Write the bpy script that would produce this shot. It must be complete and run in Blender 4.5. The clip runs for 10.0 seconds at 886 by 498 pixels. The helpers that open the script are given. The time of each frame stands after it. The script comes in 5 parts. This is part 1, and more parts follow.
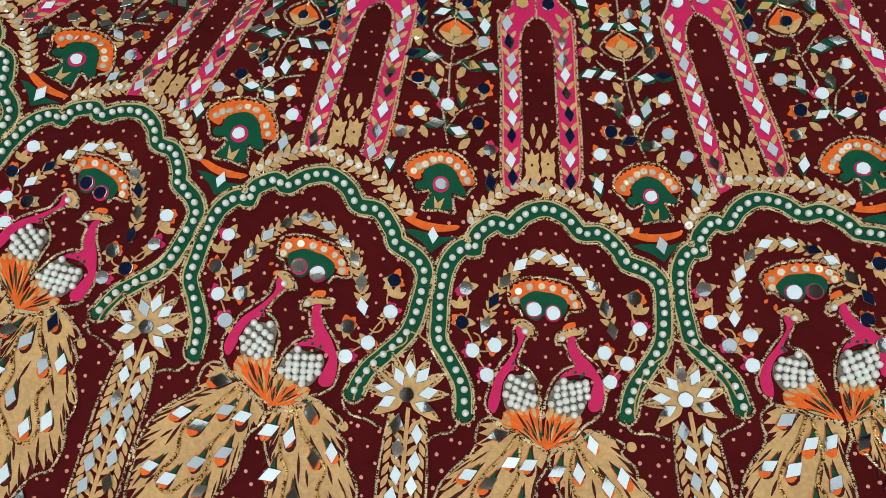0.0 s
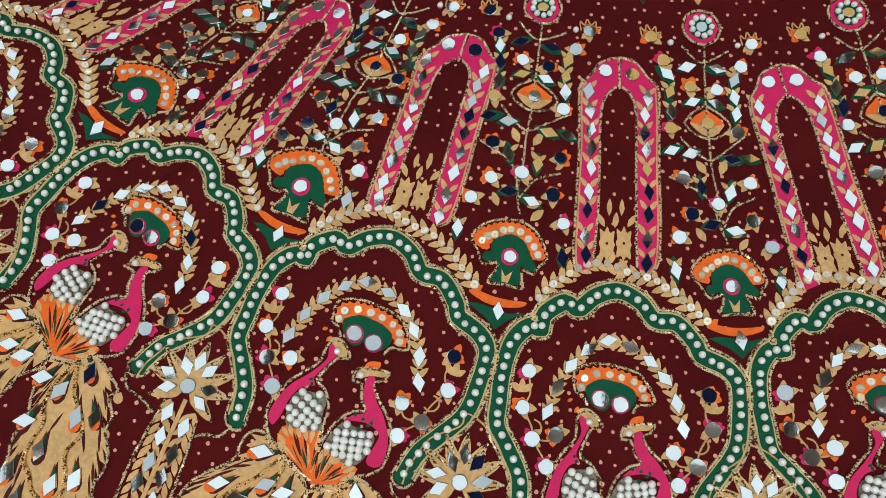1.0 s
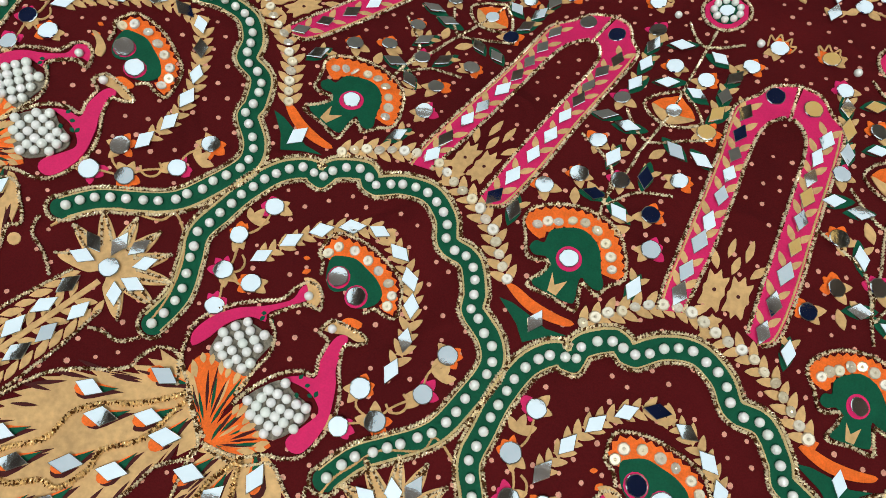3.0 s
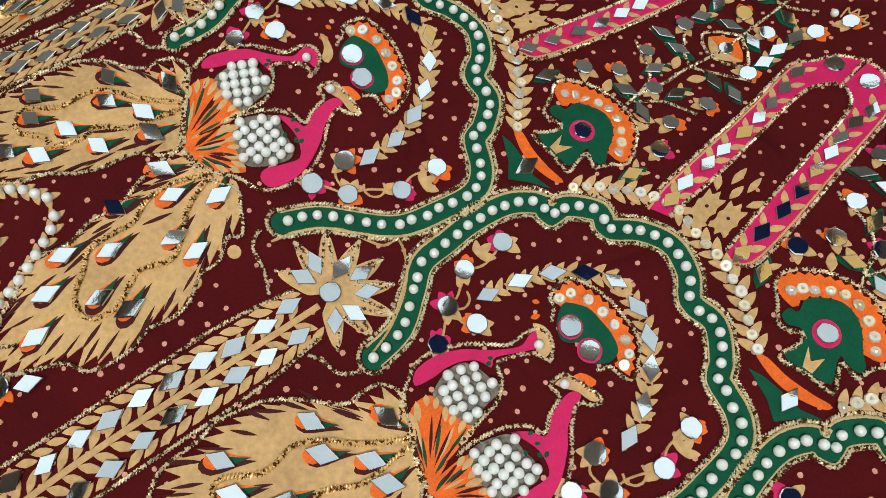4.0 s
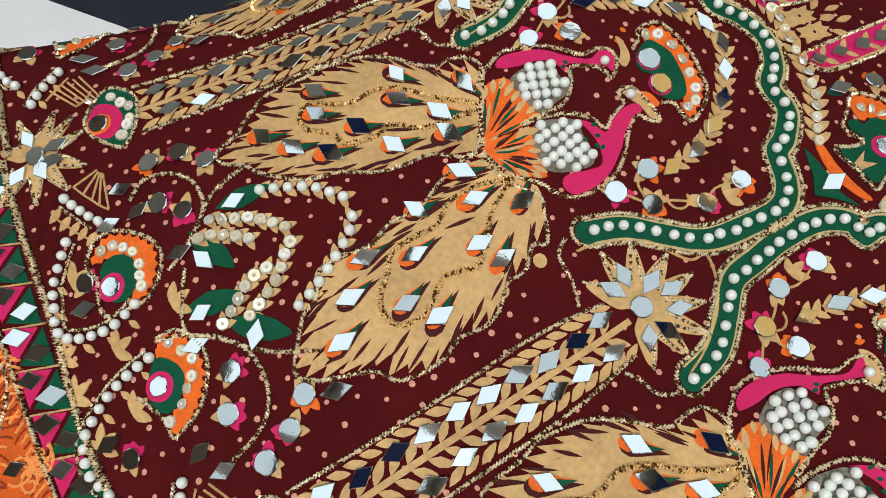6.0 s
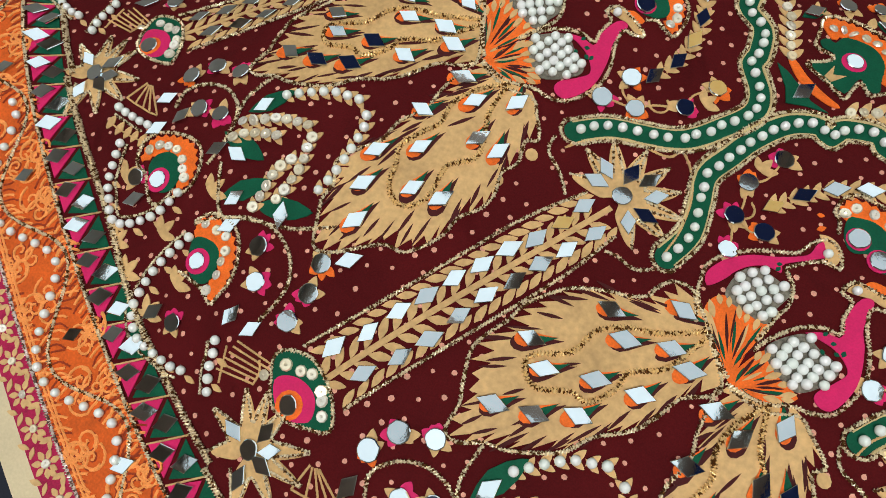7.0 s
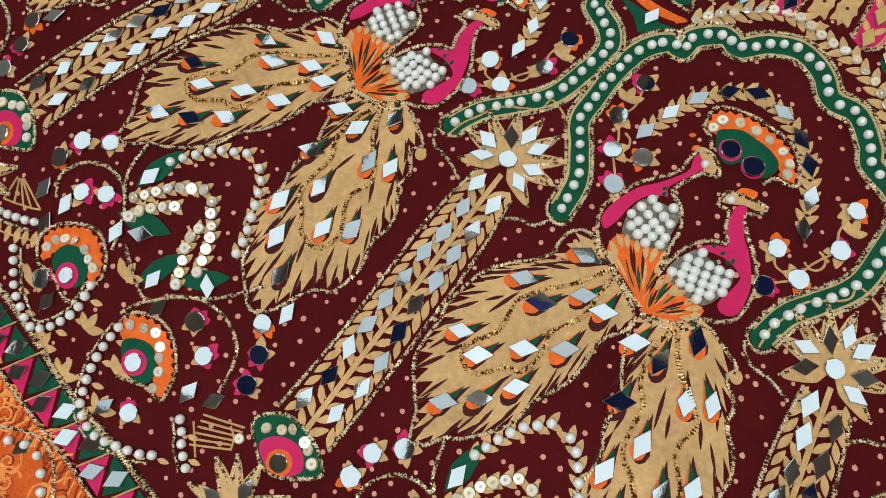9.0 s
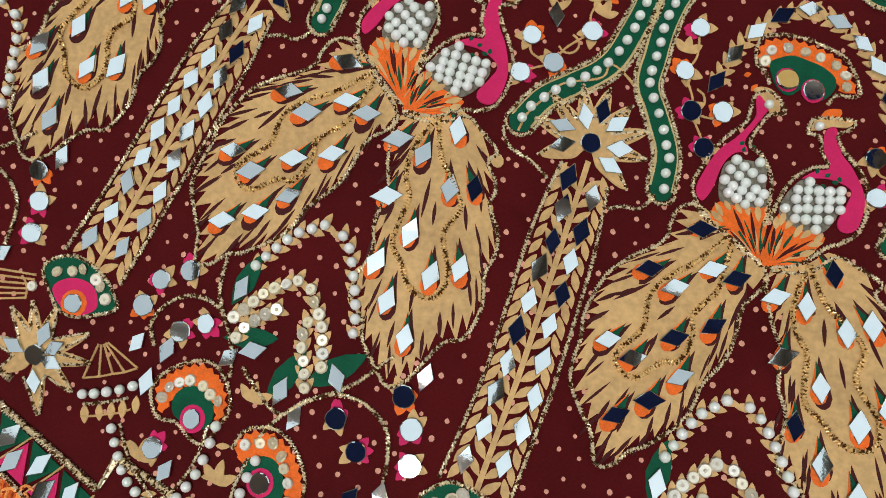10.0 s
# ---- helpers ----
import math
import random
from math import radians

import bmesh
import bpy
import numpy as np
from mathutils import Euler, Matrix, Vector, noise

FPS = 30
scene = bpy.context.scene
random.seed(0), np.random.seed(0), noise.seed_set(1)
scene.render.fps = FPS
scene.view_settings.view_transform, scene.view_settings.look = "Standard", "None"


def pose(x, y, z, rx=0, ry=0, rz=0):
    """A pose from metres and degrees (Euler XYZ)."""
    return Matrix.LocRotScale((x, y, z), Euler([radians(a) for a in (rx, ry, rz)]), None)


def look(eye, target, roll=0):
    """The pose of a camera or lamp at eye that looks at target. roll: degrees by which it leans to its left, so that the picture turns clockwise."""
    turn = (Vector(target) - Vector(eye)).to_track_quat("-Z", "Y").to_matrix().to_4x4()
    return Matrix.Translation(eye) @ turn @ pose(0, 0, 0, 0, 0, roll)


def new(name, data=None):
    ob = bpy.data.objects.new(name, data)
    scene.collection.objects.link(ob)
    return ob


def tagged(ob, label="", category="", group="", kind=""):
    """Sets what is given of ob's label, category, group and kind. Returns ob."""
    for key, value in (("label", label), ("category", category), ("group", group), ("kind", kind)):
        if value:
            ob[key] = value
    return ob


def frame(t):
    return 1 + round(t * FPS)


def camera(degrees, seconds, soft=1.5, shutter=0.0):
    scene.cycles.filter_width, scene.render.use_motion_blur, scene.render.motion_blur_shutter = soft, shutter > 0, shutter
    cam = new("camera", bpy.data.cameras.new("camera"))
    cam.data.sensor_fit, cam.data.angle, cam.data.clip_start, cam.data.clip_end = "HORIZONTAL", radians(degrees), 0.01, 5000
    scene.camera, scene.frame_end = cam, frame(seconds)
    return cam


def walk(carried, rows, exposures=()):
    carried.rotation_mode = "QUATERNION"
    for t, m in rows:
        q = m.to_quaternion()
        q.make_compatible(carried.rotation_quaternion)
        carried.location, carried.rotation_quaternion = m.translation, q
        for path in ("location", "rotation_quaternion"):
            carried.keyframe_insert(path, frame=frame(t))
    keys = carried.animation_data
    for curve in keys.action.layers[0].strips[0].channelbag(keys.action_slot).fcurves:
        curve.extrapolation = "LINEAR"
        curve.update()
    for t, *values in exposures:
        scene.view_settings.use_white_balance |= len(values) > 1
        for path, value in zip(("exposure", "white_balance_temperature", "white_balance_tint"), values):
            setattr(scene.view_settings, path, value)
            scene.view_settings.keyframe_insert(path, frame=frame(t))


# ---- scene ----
cam = camera(62.0, 10.0, soft=0.6)
PATH = [
    (0, (0.2790, -0.0987, 0.3933), (0.2667, 0.0028, 0.0066), -6.91),
    (0.5, (0.2623, -0.0894, 0.3894), (0.2485, 0.0149, 0.0035), -5.57),
    (1, (0.2487, -0.0705, 0.3771), (0.2292, 0.0455, -0.0052), -4.99),
    (1.5, (0.2335, -0.0506, 0.3376), (0.2152, 0.0722, -0.0427), -2.25),
    (2, (0.2079, -0.0314, 0.3176), (0.1929, 0.0935, -0.0620), 0.28),
    (2.5, (0.1677, -0.0303, 0.2936), (0.1452, 0.1059, -0.0818), 0.35),
    (3, (0.1268, -0.0319, 0.2805), (0.0907, 0.0993, -0.0957), -1.45),
    (4.3, (0.0215, -0.0236, 0.2695), (-0.0322, 0.0889, -0.1106), -4.49),
    (4.5, (0.0071, -0.0254, 0.2687), (-0.0477, 0.0884, -0.1109), -4.19),
    (5, (-0.0255, -0.0306, 0.2619), (-0.0826, 0.0836, -0.1171), -4.23),
    (5.5, (-0.0493, -0.0443, 0.2575), (-0.1085, 0.0738, -0.1200), -4.20),
    (5.7, (-0.0567, -0.0499, 0.2578), (-0.1169, 0.0704, -0.1189), -4.32),
    (6.8, (-0.0319, -0.0988, 0.2705), (-0.1137, 0.0145, -0.1043), -12.33),
    (7, (-0.0199, -0.1062, 0.2747), (-0.1050, 0.0096, -0.0986), -12.58),
    (7.5, (0.0227, -0.1270, 0.2804), (-0.0652, -0.0095, -0.0917), -12.70),
    (8, (0.0699, -0.1377, 0.2855), (-0.0179, -0.0219, -0.0872), -13.21),
    (8.5, (0.1154, -0.1487, 0.2865), (0.0274, -0.0332, -0.0862), -14.51),
    (9, (0.1584, -0.1632, 0.2756), (0.0738, -0.0531, -0.0995), -16.28),
    (9.5, (0.1926, -0.1764, 0.2648), (0.1285, -0.0873, -0.1199), -16.34),
    (10, (0.2356, -0.1846, 0.2626), (0.1885, -0.1022, -0.1259), -15.40),
]
walk(cam, [(t, look(eye, target, roll)) for t, eye, target, roll in PATH], [(0, -0.22), (1, -0.19), (2, -0.06), (3, -0.02), (5, 0.0), (7, -0.04), (8, -0.11), (9, -0.18), (10, -0.24)])

# ---- light: an added, unseen shop room with glow panels over the spread skirt ----
world = bpy.data.worlds.new("world")
scene.world = world
world.use_nodes = True
world.node_tree.nodes["Background"].inputs["Color"].default_value = (0.75, 0.82, 1.0, 1)
world.node_tree.nodes["Background"].inputs["Strength"].default_value = 0.1


# ---- materials ----
def material(name, colour, rough=0.6, metal=0.0, vary=0.15, grain=900.0, bump=0.25, spread=120.0, sheen=0.0, coat=0.0, random_hue=0.0, dist=0.0003, spec=0.3):
    mat = bpy.data.materials.new(name)
    mat.use_nodes = True
    nt = mat.node_tree
    bsdf = nt.nodes["Principled BSDF"]
    geo = nt.nodes.new("ShaderNodeNewGeometry")
    fine = nt.nodes.new("ShaderNodeTexNoise")
    fine.inputs["Scale"].default_value, fine.inputs["Detail"].default_value = grain, 3.0
    broad = nt.nodes.new("ShaderNodeTexNoise")
    broad.inputs["Scale"].default_value, broad.inputs["Detail"].default_value = spread, 4.0
    for n in (fine, broad):
        nt.links.new(geo.outputs["Position"], n.inputs["Vector"])
    add = nt.nodes.new("ShaderNodeMath")
    add.operation = "ADD"
    nt.links.new(fine.outputs["Fac"], add.inputs[0])
    nt.links.new(broad.outputs["Fac"], add.inputs[1])
    ramp = nt.nodes.new("ShaderNodeMapRange")
    ramp.inputs["From Min"].default_value, ramp.inputs["From Max"].default_value = 0.6, 1.4
    ramp.inputs["To Min"].default_value, ramp.inputs["To Max"].default_value = 1.0 - vary, 1.0 + vary
    nt.links.new(add.outputs[0], ramp.inputs["Value"])
    hsv = nt.nodes.new("ShaderNodeHueSaturation")
    hsv.inputs["Color"].default_value = (*colour, 1)
    nt.links.new(ramp.outputs[0], hsv.inputs["Value"])
    if random_hue:
        info = nt.nodes.new("ShaderNodeObjectInfo")
        span = nt.nodes.new("ShaderNodeMapRange")
        span.inputs["To Min"].default_value, span.inputs["To Max"].default_value = 1.0 - random_hue, 1.0 + random_hue
        nt.links.new(info.outputs["Random"], span.inputs["Value"])
        nt.links.new(span.outputs[0], hsv.inputs["Saturation"])
    nt.links.new(hsv.outputs[0], bsdf.inputs["Base Color"])
    bsdf.inputs["Roughness"].default_value = rough
    bsdf.inputs["Specular IOR Level"].default_value = spec
    bsdf.inputs["Metallic"].default_value = metal
    bsdf.inputs["Sheen Weight"].default_value = sheen
    bsdf.inputs["Coat Weight"].default_value = coat
    if bump:
        bm = nt.nodes.new("ShaderNodeBump")
        bm.inputs["Strength"].default_value, bm.inputs["Distance"].default_value = bump, dist
        nt.links.new(fine.outputs["Fac"], bm.inputs["Height"])
        nt.links.new(bm.outputs[0], bsdf.inputs["Normal"])
    return mat


def metal_cord(name, light, dark):
    """Coiled metal thread: bright glints and the shade in the gaps between the turns, painted as random cells."""
    mat = material(name, light, 0.26, metal=0.6, vary=0.3, grain=1500, bump=0.5, spread=700, dist=0.0005)
    nt = mat.node_tree
    bsdf = nt.nodes["Principled BSDF"]
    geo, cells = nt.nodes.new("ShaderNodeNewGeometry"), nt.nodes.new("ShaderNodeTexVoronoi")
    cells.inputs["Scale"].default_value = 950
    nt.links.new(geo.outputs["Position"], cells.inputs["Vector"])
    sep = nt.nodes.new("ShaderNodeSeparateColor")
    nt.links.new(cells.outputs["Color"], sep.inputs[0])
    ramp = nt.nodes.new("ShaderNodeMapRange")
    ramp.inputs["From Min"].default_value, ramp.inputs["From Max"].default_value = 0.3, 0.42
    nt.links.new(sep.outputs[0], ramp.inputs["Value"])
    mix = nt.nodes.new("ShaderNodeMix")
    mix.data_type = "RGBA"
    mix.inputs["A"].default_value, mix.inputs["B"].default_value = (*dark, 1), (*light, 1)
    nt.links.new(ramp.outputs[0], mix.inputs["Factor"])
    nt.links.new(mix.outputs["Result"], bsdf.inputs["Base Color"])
    return mat


def add_folds(mat, scale, strength, distance):
    """Soft creases of laid cloth, over the weave's relief."""
    nt = mat.node_tree
    bsdf = nt.nodes["Principled BSDF"]
    geo, noise, bump = nt.nodes.new("ShaderNodeNewGeometry"), nt.nodes.new("ShaderNodeTexNoise"), nt.nodes.new("ShaderNodeBump")
    noise.inputs["Scale"].default_value, noise.inputs["Detail"].default_value, noise.inputs["Distortion"].default_value = scale, 2.0, 0.6
    bump.inputs["Strength"].default_value, bump.inputs["Distance"].default_value = strength, distance
    nt.links.new(geo.outputs["Position"], noise.inputs["Vector"])
    nt.links.new(noise.outputs["Fac"], bump.inputs["Height"])
    fine = bsdf.inputs["Normal"].links[0].from_socket
    nt.links.new(fine, bump.inputs["Normal"])
    nt.links.new(bump.outputs[0], bsdf.inputs["Normal"])


# the maroon's broad tone noise stands in for soft shading of the laid cloth
MAROON = material("maroon_cloth", (0.074, 0.0045, 0.0057), 0.88, vary=0.3, grain=1600, bump=0.4, spread=25, spec=0.1)
add_folds(MAROON, 30.0, 0.8, 0.011)
GREEN = material("green_paint", (0.003, 0.08, 0.04), 0.75, vary=0.25, grain=1300, spread=150, spec=0.15)
PINK = material("pink_paint", (0.6, 0.011, 0.115), 0.7, vary=0.15, grain=1300, spread=120)
ORANGE = material("orange_paint", (0.8, 0.14, 0.012), 0.7, vary=0.25, grain=1300, spread=200)
BEIGE = material("tan_paint", (0.58, 0.37, 0.16), 0.6, vary=0.26, grain=420, spread=45, bump=0.3, spec=0.2)
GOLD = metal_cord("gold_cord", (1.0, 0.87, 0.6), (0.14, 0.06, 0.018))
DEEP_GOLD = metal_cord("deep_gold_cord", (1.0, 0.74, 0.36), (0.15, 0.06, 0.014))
PALE = material("pale_cord", (0.55, 0.44, 0.22), 0.6, vary=0.2, grain=2000, bump=0.5, spread=300)
PEARL = material("pearl", (0.81, 0.85, 0.815), 0.24, vary=0.07, grain=500, bump=0.0, spread=120, random_hue=0.8, spec=0.9)
PEARL.node_tree.nodes["Principled BSDF"].inputs["IOR"].default_value = 1.75
MIRROR = material("mirror", (0.8, 0.88, 0.92), 0.03, metal=1.0, vary=0.06, grain=300, bump=0.03, spread=90)
SEQUIN = material("champagne_sequin", (0.98, 0.9, 0.72), 0.22, metal=0.6, vary=0.15, grain=800, bump=0.15, spread=300, random_hue=0.5)
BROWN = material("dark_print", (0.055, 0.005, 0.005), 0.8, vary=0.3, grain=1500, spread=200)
OLIVE = material("wing_ground", (0.17, 0.155, 0.12), 0.6, vary=0.6, grain=900, spread=500)
DOT = material("salmon_dot", (0.62, 0.29, 0.21), 0.7, vary=0.3, grain=1500, spread=300)
PEACH = material("light_orange_ridge", (0.88, 0.34, 0.09), 0.55, vary=0.2, grain=1300, spread=200)
RUST = material("rust_line", (0.3, 0.04, 0.01), 0.75, vary=0.25, grain=1300, spread=200)
BORDER = material("border_orange", (0.62, 0.1, 0.009), 0.7, vary=0.3, grain=900, spread=120)
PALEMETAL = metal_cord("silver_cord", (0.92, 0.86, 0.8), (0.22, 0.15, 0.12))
CREAM = material("cream_facing", (0.62, 0.52, 0.33), 0.7, vary=0.1, grain=900, spread=60)
DEEP_PINK = material("deep_pink_paint", (0.36, 0.008, 0.06), 0.75, vary=0.35, grain=1300, spread=200)
DARK = material("dark_cover", (0.012, 0.014, 0.026), 0.7, vary=0.3, grain=900, spread=20)
NAVY = material("reflected_navy", (0.04, 0.08, 0.34), 0.6, vary=0.2, grain=200, spread=8)
WHITE = material("white_sheet", (0.75, 0.77, 0.79), 0.6, vary=0.05, grain=300, spread=20)
WALL = material("wall_paint", (0.42, 0.38, 0.33), 0.8, vary=0.06, grain=90, spread=3, bump=0.1)
CEILING = material("reflected_tile", (0.52, 0.42, 0.36), 0.8, vary=0.1, grain=200, spread=8, bump=0.1)


def glow(name, colour, strength):
    mat = material(name, (0.8, 0.8, 0.8), 0.5, vary=0.02)
    bsdf = mat.node_tree.nodes["Principled BSDF"]
    bsdf.inputs["Emission Color"].default_value = (*colour, 1)
    bsdf.inputs["Emission Strength"].default_value = strength
    return mat


# glow of the added panels: white, dim and amber patches for the mirrors
PANEL = glow("panel_glow", (0.85, 0.96, 1.0), 0.98)
PANEL_DIM = glow("panel_glow_dim", (0.82, 0.94, 1.0), 0.6)
PANEL_WARM = glow("panel_glow_warm", (1.0, 0.56, 0.1), 0.6)

# ---- the skirt's cut: a flared circle of sectors round a waist, draped with low folds ----
CENTRE, SECTOR, AXIS = (0.32880, 0.57132), radians(12.9353), radians(-13.4)
FOLD = AXIS - 2.85 * SECTOR
DRAPE_X, DRAPE_Y, DRAPE_STEP, DRAPE_SIGMA = -0.32, -0.27, 0.1, 0.085
DRAPE = (
    (5.9, 4.5, -14.8, -8.1, -12.5, -3.0, -5.7, -0.6, 2.1),
    (-9.2, -8.8, -14.9, 6.4, -17.6, 13.2, -9.5, -0.9, 10.1),
    (-7.9, -9.4, 14.2, 15.4, -0.8, 9.6, -10.2, -11.5, 4.7),
    (14.9, 10.1, 3.3, -20.4, 3.1, -3.8, 5.6, -5.3, 2.1),
    (-34.6, -17.2, 23.8, 10.0, 3.5, 7.2, 4.0, -9.0, 0.6),
    (-15.8, -8.0, 5.6, -8.8, -28.4, -4.8, 3.1, -2.8, 4.5),
)
# how far the print is pulled sideways and outwards, in millimetres, by rows of radius and columns of sectors
PULL_RADII = (0.40, 0.52, 0.64, 0.76, 0.88)
PULL_SIDE = (
    (0.8, -1.4, -1.7, -1.7, -1.2, 0.5, -1.0),
    (4.1, 0.3, -0.2, -0.9, 1.3, -2.5, -4.6),
    (2.3, -2.0, 3.7, -1.2, 3.7, 1.2, -3.1),
    (-2.2, -5.6, 4.0, 3.0, -4.0, -0.5, -0.7),
    (-1.1, -3.7, -2.6, 3.8, 0.1, -0.2, -0.1),
)
PULL_OUT = (
    (0.3, -1.1, -1.4, -0.4, -3.0, -1.9, 3.0),
    (1.8, 1.2, -0.8, 0.5, -1.4, 4.8, 10.0),
    (-0.1, -1.0, 0.1, 1.2, 1.5, -0.5, 5.4),
    (-1.0, -1.2, -0.5, -3.0, 4.6, -1.8, 0.3),
    (0.7, 4.1, 3.0, -2.2, 1.6, 0.1, -0.1),
)


def drape(x, y):
    z = 0.0
    for j, row in enumerate(DRAPE):
        for i, h in enumerate(row):
            dx, dy = x - DRAPE_X - i * DRAPE_STEP, y - DRAPE_Y - j * DRAPE_STEP
            z += h * math.exp(-(dx * dx + dy * dy) / (2 * DRAPE_SIGMA**2))
    # the far side of the spread skirt rolls over and hangs
    u = (math.atan2(x - CENTRE[0], CENTRE[1] - y) - FOLD) / SECTOR
    if u < 0:
        z -= 1000 * 0.17 * min(1.0, -u / 0.4) ** 1.3
    return 0.001 * z


def polar(phi, r, h=0.0):
    """The place on the cloth at an angle and a distance from the waist's centre, h above it."""
    u, along, out = (phi - AXIS) / SECTOR + 2, 0.0, 0.0
    for ring_r, side, outward in zip(PULL_RADII, PULL_SIDE, PULL_OUT):
        near = math.exp(-0.5 * ((r - ring_r) / 0.1) ** 2)
        if near < 1e-4:
            continue
        for i in range(7):
            w = near * math.exp(-0.5 * ((u + 1 - i) / 0.75) ** 2)
            along += 0.001 * w * side[i]
            out += 0.001 * w * outward[i]
    a, d = phi + along / r, r + out
    x, y = CENTRE[0] + d * math.sin(a), CENTRE[1] - d * math.cos(a)
    return Vector((x, y, drape(x, y) + h))


# the embroidery is drawn by hand: how far each motif strays from the cut's repeat, by sector;
# rows of (distance from the centre, sideways, outwards), all in millimetres
STRAY = {
    ("crest", 0): ((595, -0.9, -1.0),), ("crest", 1): ((595, 1.5, -3.2),), ("crest", 2): ((595, 4.0, -0.9),),
    ("crest", 3): ((595, -1.2, 1.5),), ("crest", 4): ((595, 6.8, 1.8),),
    ("bird_a", 1): ((610, 4.6, -5.8), (638, -1.6, -1.4), (669, 0, 0)), ("bird_a", 2): ((610, 5.5, -5.8), (638, 0.4, 0.4), (669, 0.8, -0.6)),
    ("bird_a", 3): ((610, 0.3, -2.7), (638, -1.5, 4.0), (669, -1.9, 0.2)), ("bird_a", 4): ((610, 8.4, 0), (638, -2.4, 1.7), (669, 0, 0)),
    ("bird_b", 1): ((608, 4.6, -0.2), (641, 1.3, 3.0), (669, 0, 0)), ("bird_b", 2): ((608, 4.4, 3.5), (641, 2.0, 3.5), (669, 0.8, -0.6)),
    ("bird_b", 3): ((608, 4.9, 2.5), (641, 1.2, -0.6), (669, -1.9, 0.2)), ("bird_b", 4): ((608, 13.9, 0.1), (641, 6.6, 1.2), (669, 2.0, 0)),
    ("pink_arch", 1): ((415, 6.5, 3.8), (515, 5.0, 1.4)), ("pink_arch", 2): ((415, 3.5, 5.0), (515, 3.2, -1.6)),
    ("pink_arch", 3): ((415, -0.3, 2.2), (515, -2.0, 0.5)), ("pink_arch", 4): ((515, 0.5, 1.9),),
    ("vine", 0): ((385, 1.0, 0.5), (440, 7.0, 4.0), (520, 1.0, 0)), ("vine", 1): ((385, 0.9, 0.4), (440, 8.0, 6.0), (520, 1.0, 0.5)),
    ("vine", 2): ((385, -6.6, 0.4), (440, 0.7, 0.4), (520, 0, 0)), ("vine", 3): ((440, 0.5, 1.4), (520, 0, 1.0)),
    ("crown", 0): ((531, -0.3, -1.2), (560, -2.0, -0.3)), ("crown", 2): ((531, -1.2, 2.2), (560, -3.7, 2.1)),
    ("crown", 3): ((531, -1.1, 1.6), (560, -1.4, 1.2)), ("crown", 4): ((531, -2.1, 3.9),),
    ("column", 0): ((650, -0.7, 1.6), (720, 0, 0)), ("column", 1): ((650, -3.2, -0.9), (790, 3.5, -1.2)),
    ("column", 2): ((650, -4.2, -2.4), (740, 0, 0)), ("column", 3): ((650, -0.6, -4.1), (740, 0, 0)),
    ("hem_fan_a", 0): ((806, -0.5, 5.0),), ("hem_fan_a", 1): ((806, -0.4, 4.4),), ("hem_fan_a", 2): ((806, -0.2, 3.7),),
    ("hem_fan_b", 0): ((812, -3.4, -4.3),), ("hem_fan_b", 2): ((812, -9.6, 4.3),),
    ("hem", 2): ((798, 0, 0), (815, -1.5, 6.0), (845, 0, 11.0)),
    ("hem_flower", 0): ((826, 0.5, -5.7),), ("hem_flower", 1): ((826, -1.9, -2.7),),
}


class Spot:
    """A design frame: millimetres across (s) and from the waist's centre (r), on the axis of sector k (half: between two arches)."""

    def __init__(self, k, half=False, motif_name=""):
        self.phi, self.stray = AXIS + (k - 2 + (0.5 if half else 0.0)) * SECTOR, STRAY.get((motif_name, k), ())
        self.border = motif_name == "border"
        self.small = 0.86 if motif_name == "crown" and k >= 2 else 1.0

    def strayed(self, r):
        rows = self.stray
        if not rows:
            return 0.0, 0.0
        if r <= rows[0][0]:
            return rows[0][1:]
        for a, b in zip(rows, rows[1:]):
            if r <= b[0]:
                f = (r - a[0]) / (b[0] - a[0])
                return a[1] + f * (b[1] - a[1]), a[2] + f * (b[2] - a[2])
        return rows[-1][1:]

    def at(self, s, r, h=0.0):
        side, out = self.strayed(r)
        if self.small < 1.0 and r < 552.0:
            s, r = 1.6 + self.small * (s - 1.6), 531.2 + self.small * (r - 531.2)
        if r > 837.0:
            # the hem border swings out where the cloth is pulled
            u = (self.phi + s / r - AXIS) / SECTOR + 2
            out += max(0.0, min(14.0, 23.0 * (u - 1.2))) if self.border else 0.0
        r = (r + out) * 0.001
        return polar(self.phi + (s + side) * 0.001 / r, r, h * 0.001)

    def place(self, s, r, h=0.0, turn=0.0, tip=(0.0, 0.0)):
        """A matrix on the cloth: local +y points to the waist, turned by degrees (to +s side)."""
        o, u, v = self.at(s, r, h), self.at(s + 2, r, h), self.at(s, r - 2, h)
        y = (v - o).normalized()
        n = (u - o).cross(y).normalized()
        x = y.cross(n)
        m = Matrix((x, y, n)).transposed().to_4x4()
        m.translation = o
        return m @ pose(0, 0, 0, tip[0], tip[1], -turn)


def mesh_object(name, verts, faces, mat, parent=None, smooth=False):
    me = bpy.data.meshes.new(name)
    me.from_pydata(verts, [], faces)
    me.materials.append(mat)
    if smooth:
        me.polygons.foreach_set("use_smooth", [True] * len(me.polygons))
    me.update()
    ob = new(name, me)
    ob.parent = parent
    return ob


def link_mesh(name, me, m, parent=None):
    ob = new(name, me)
    ob.parent = parent
    ob.matrix_world = m
    return ob


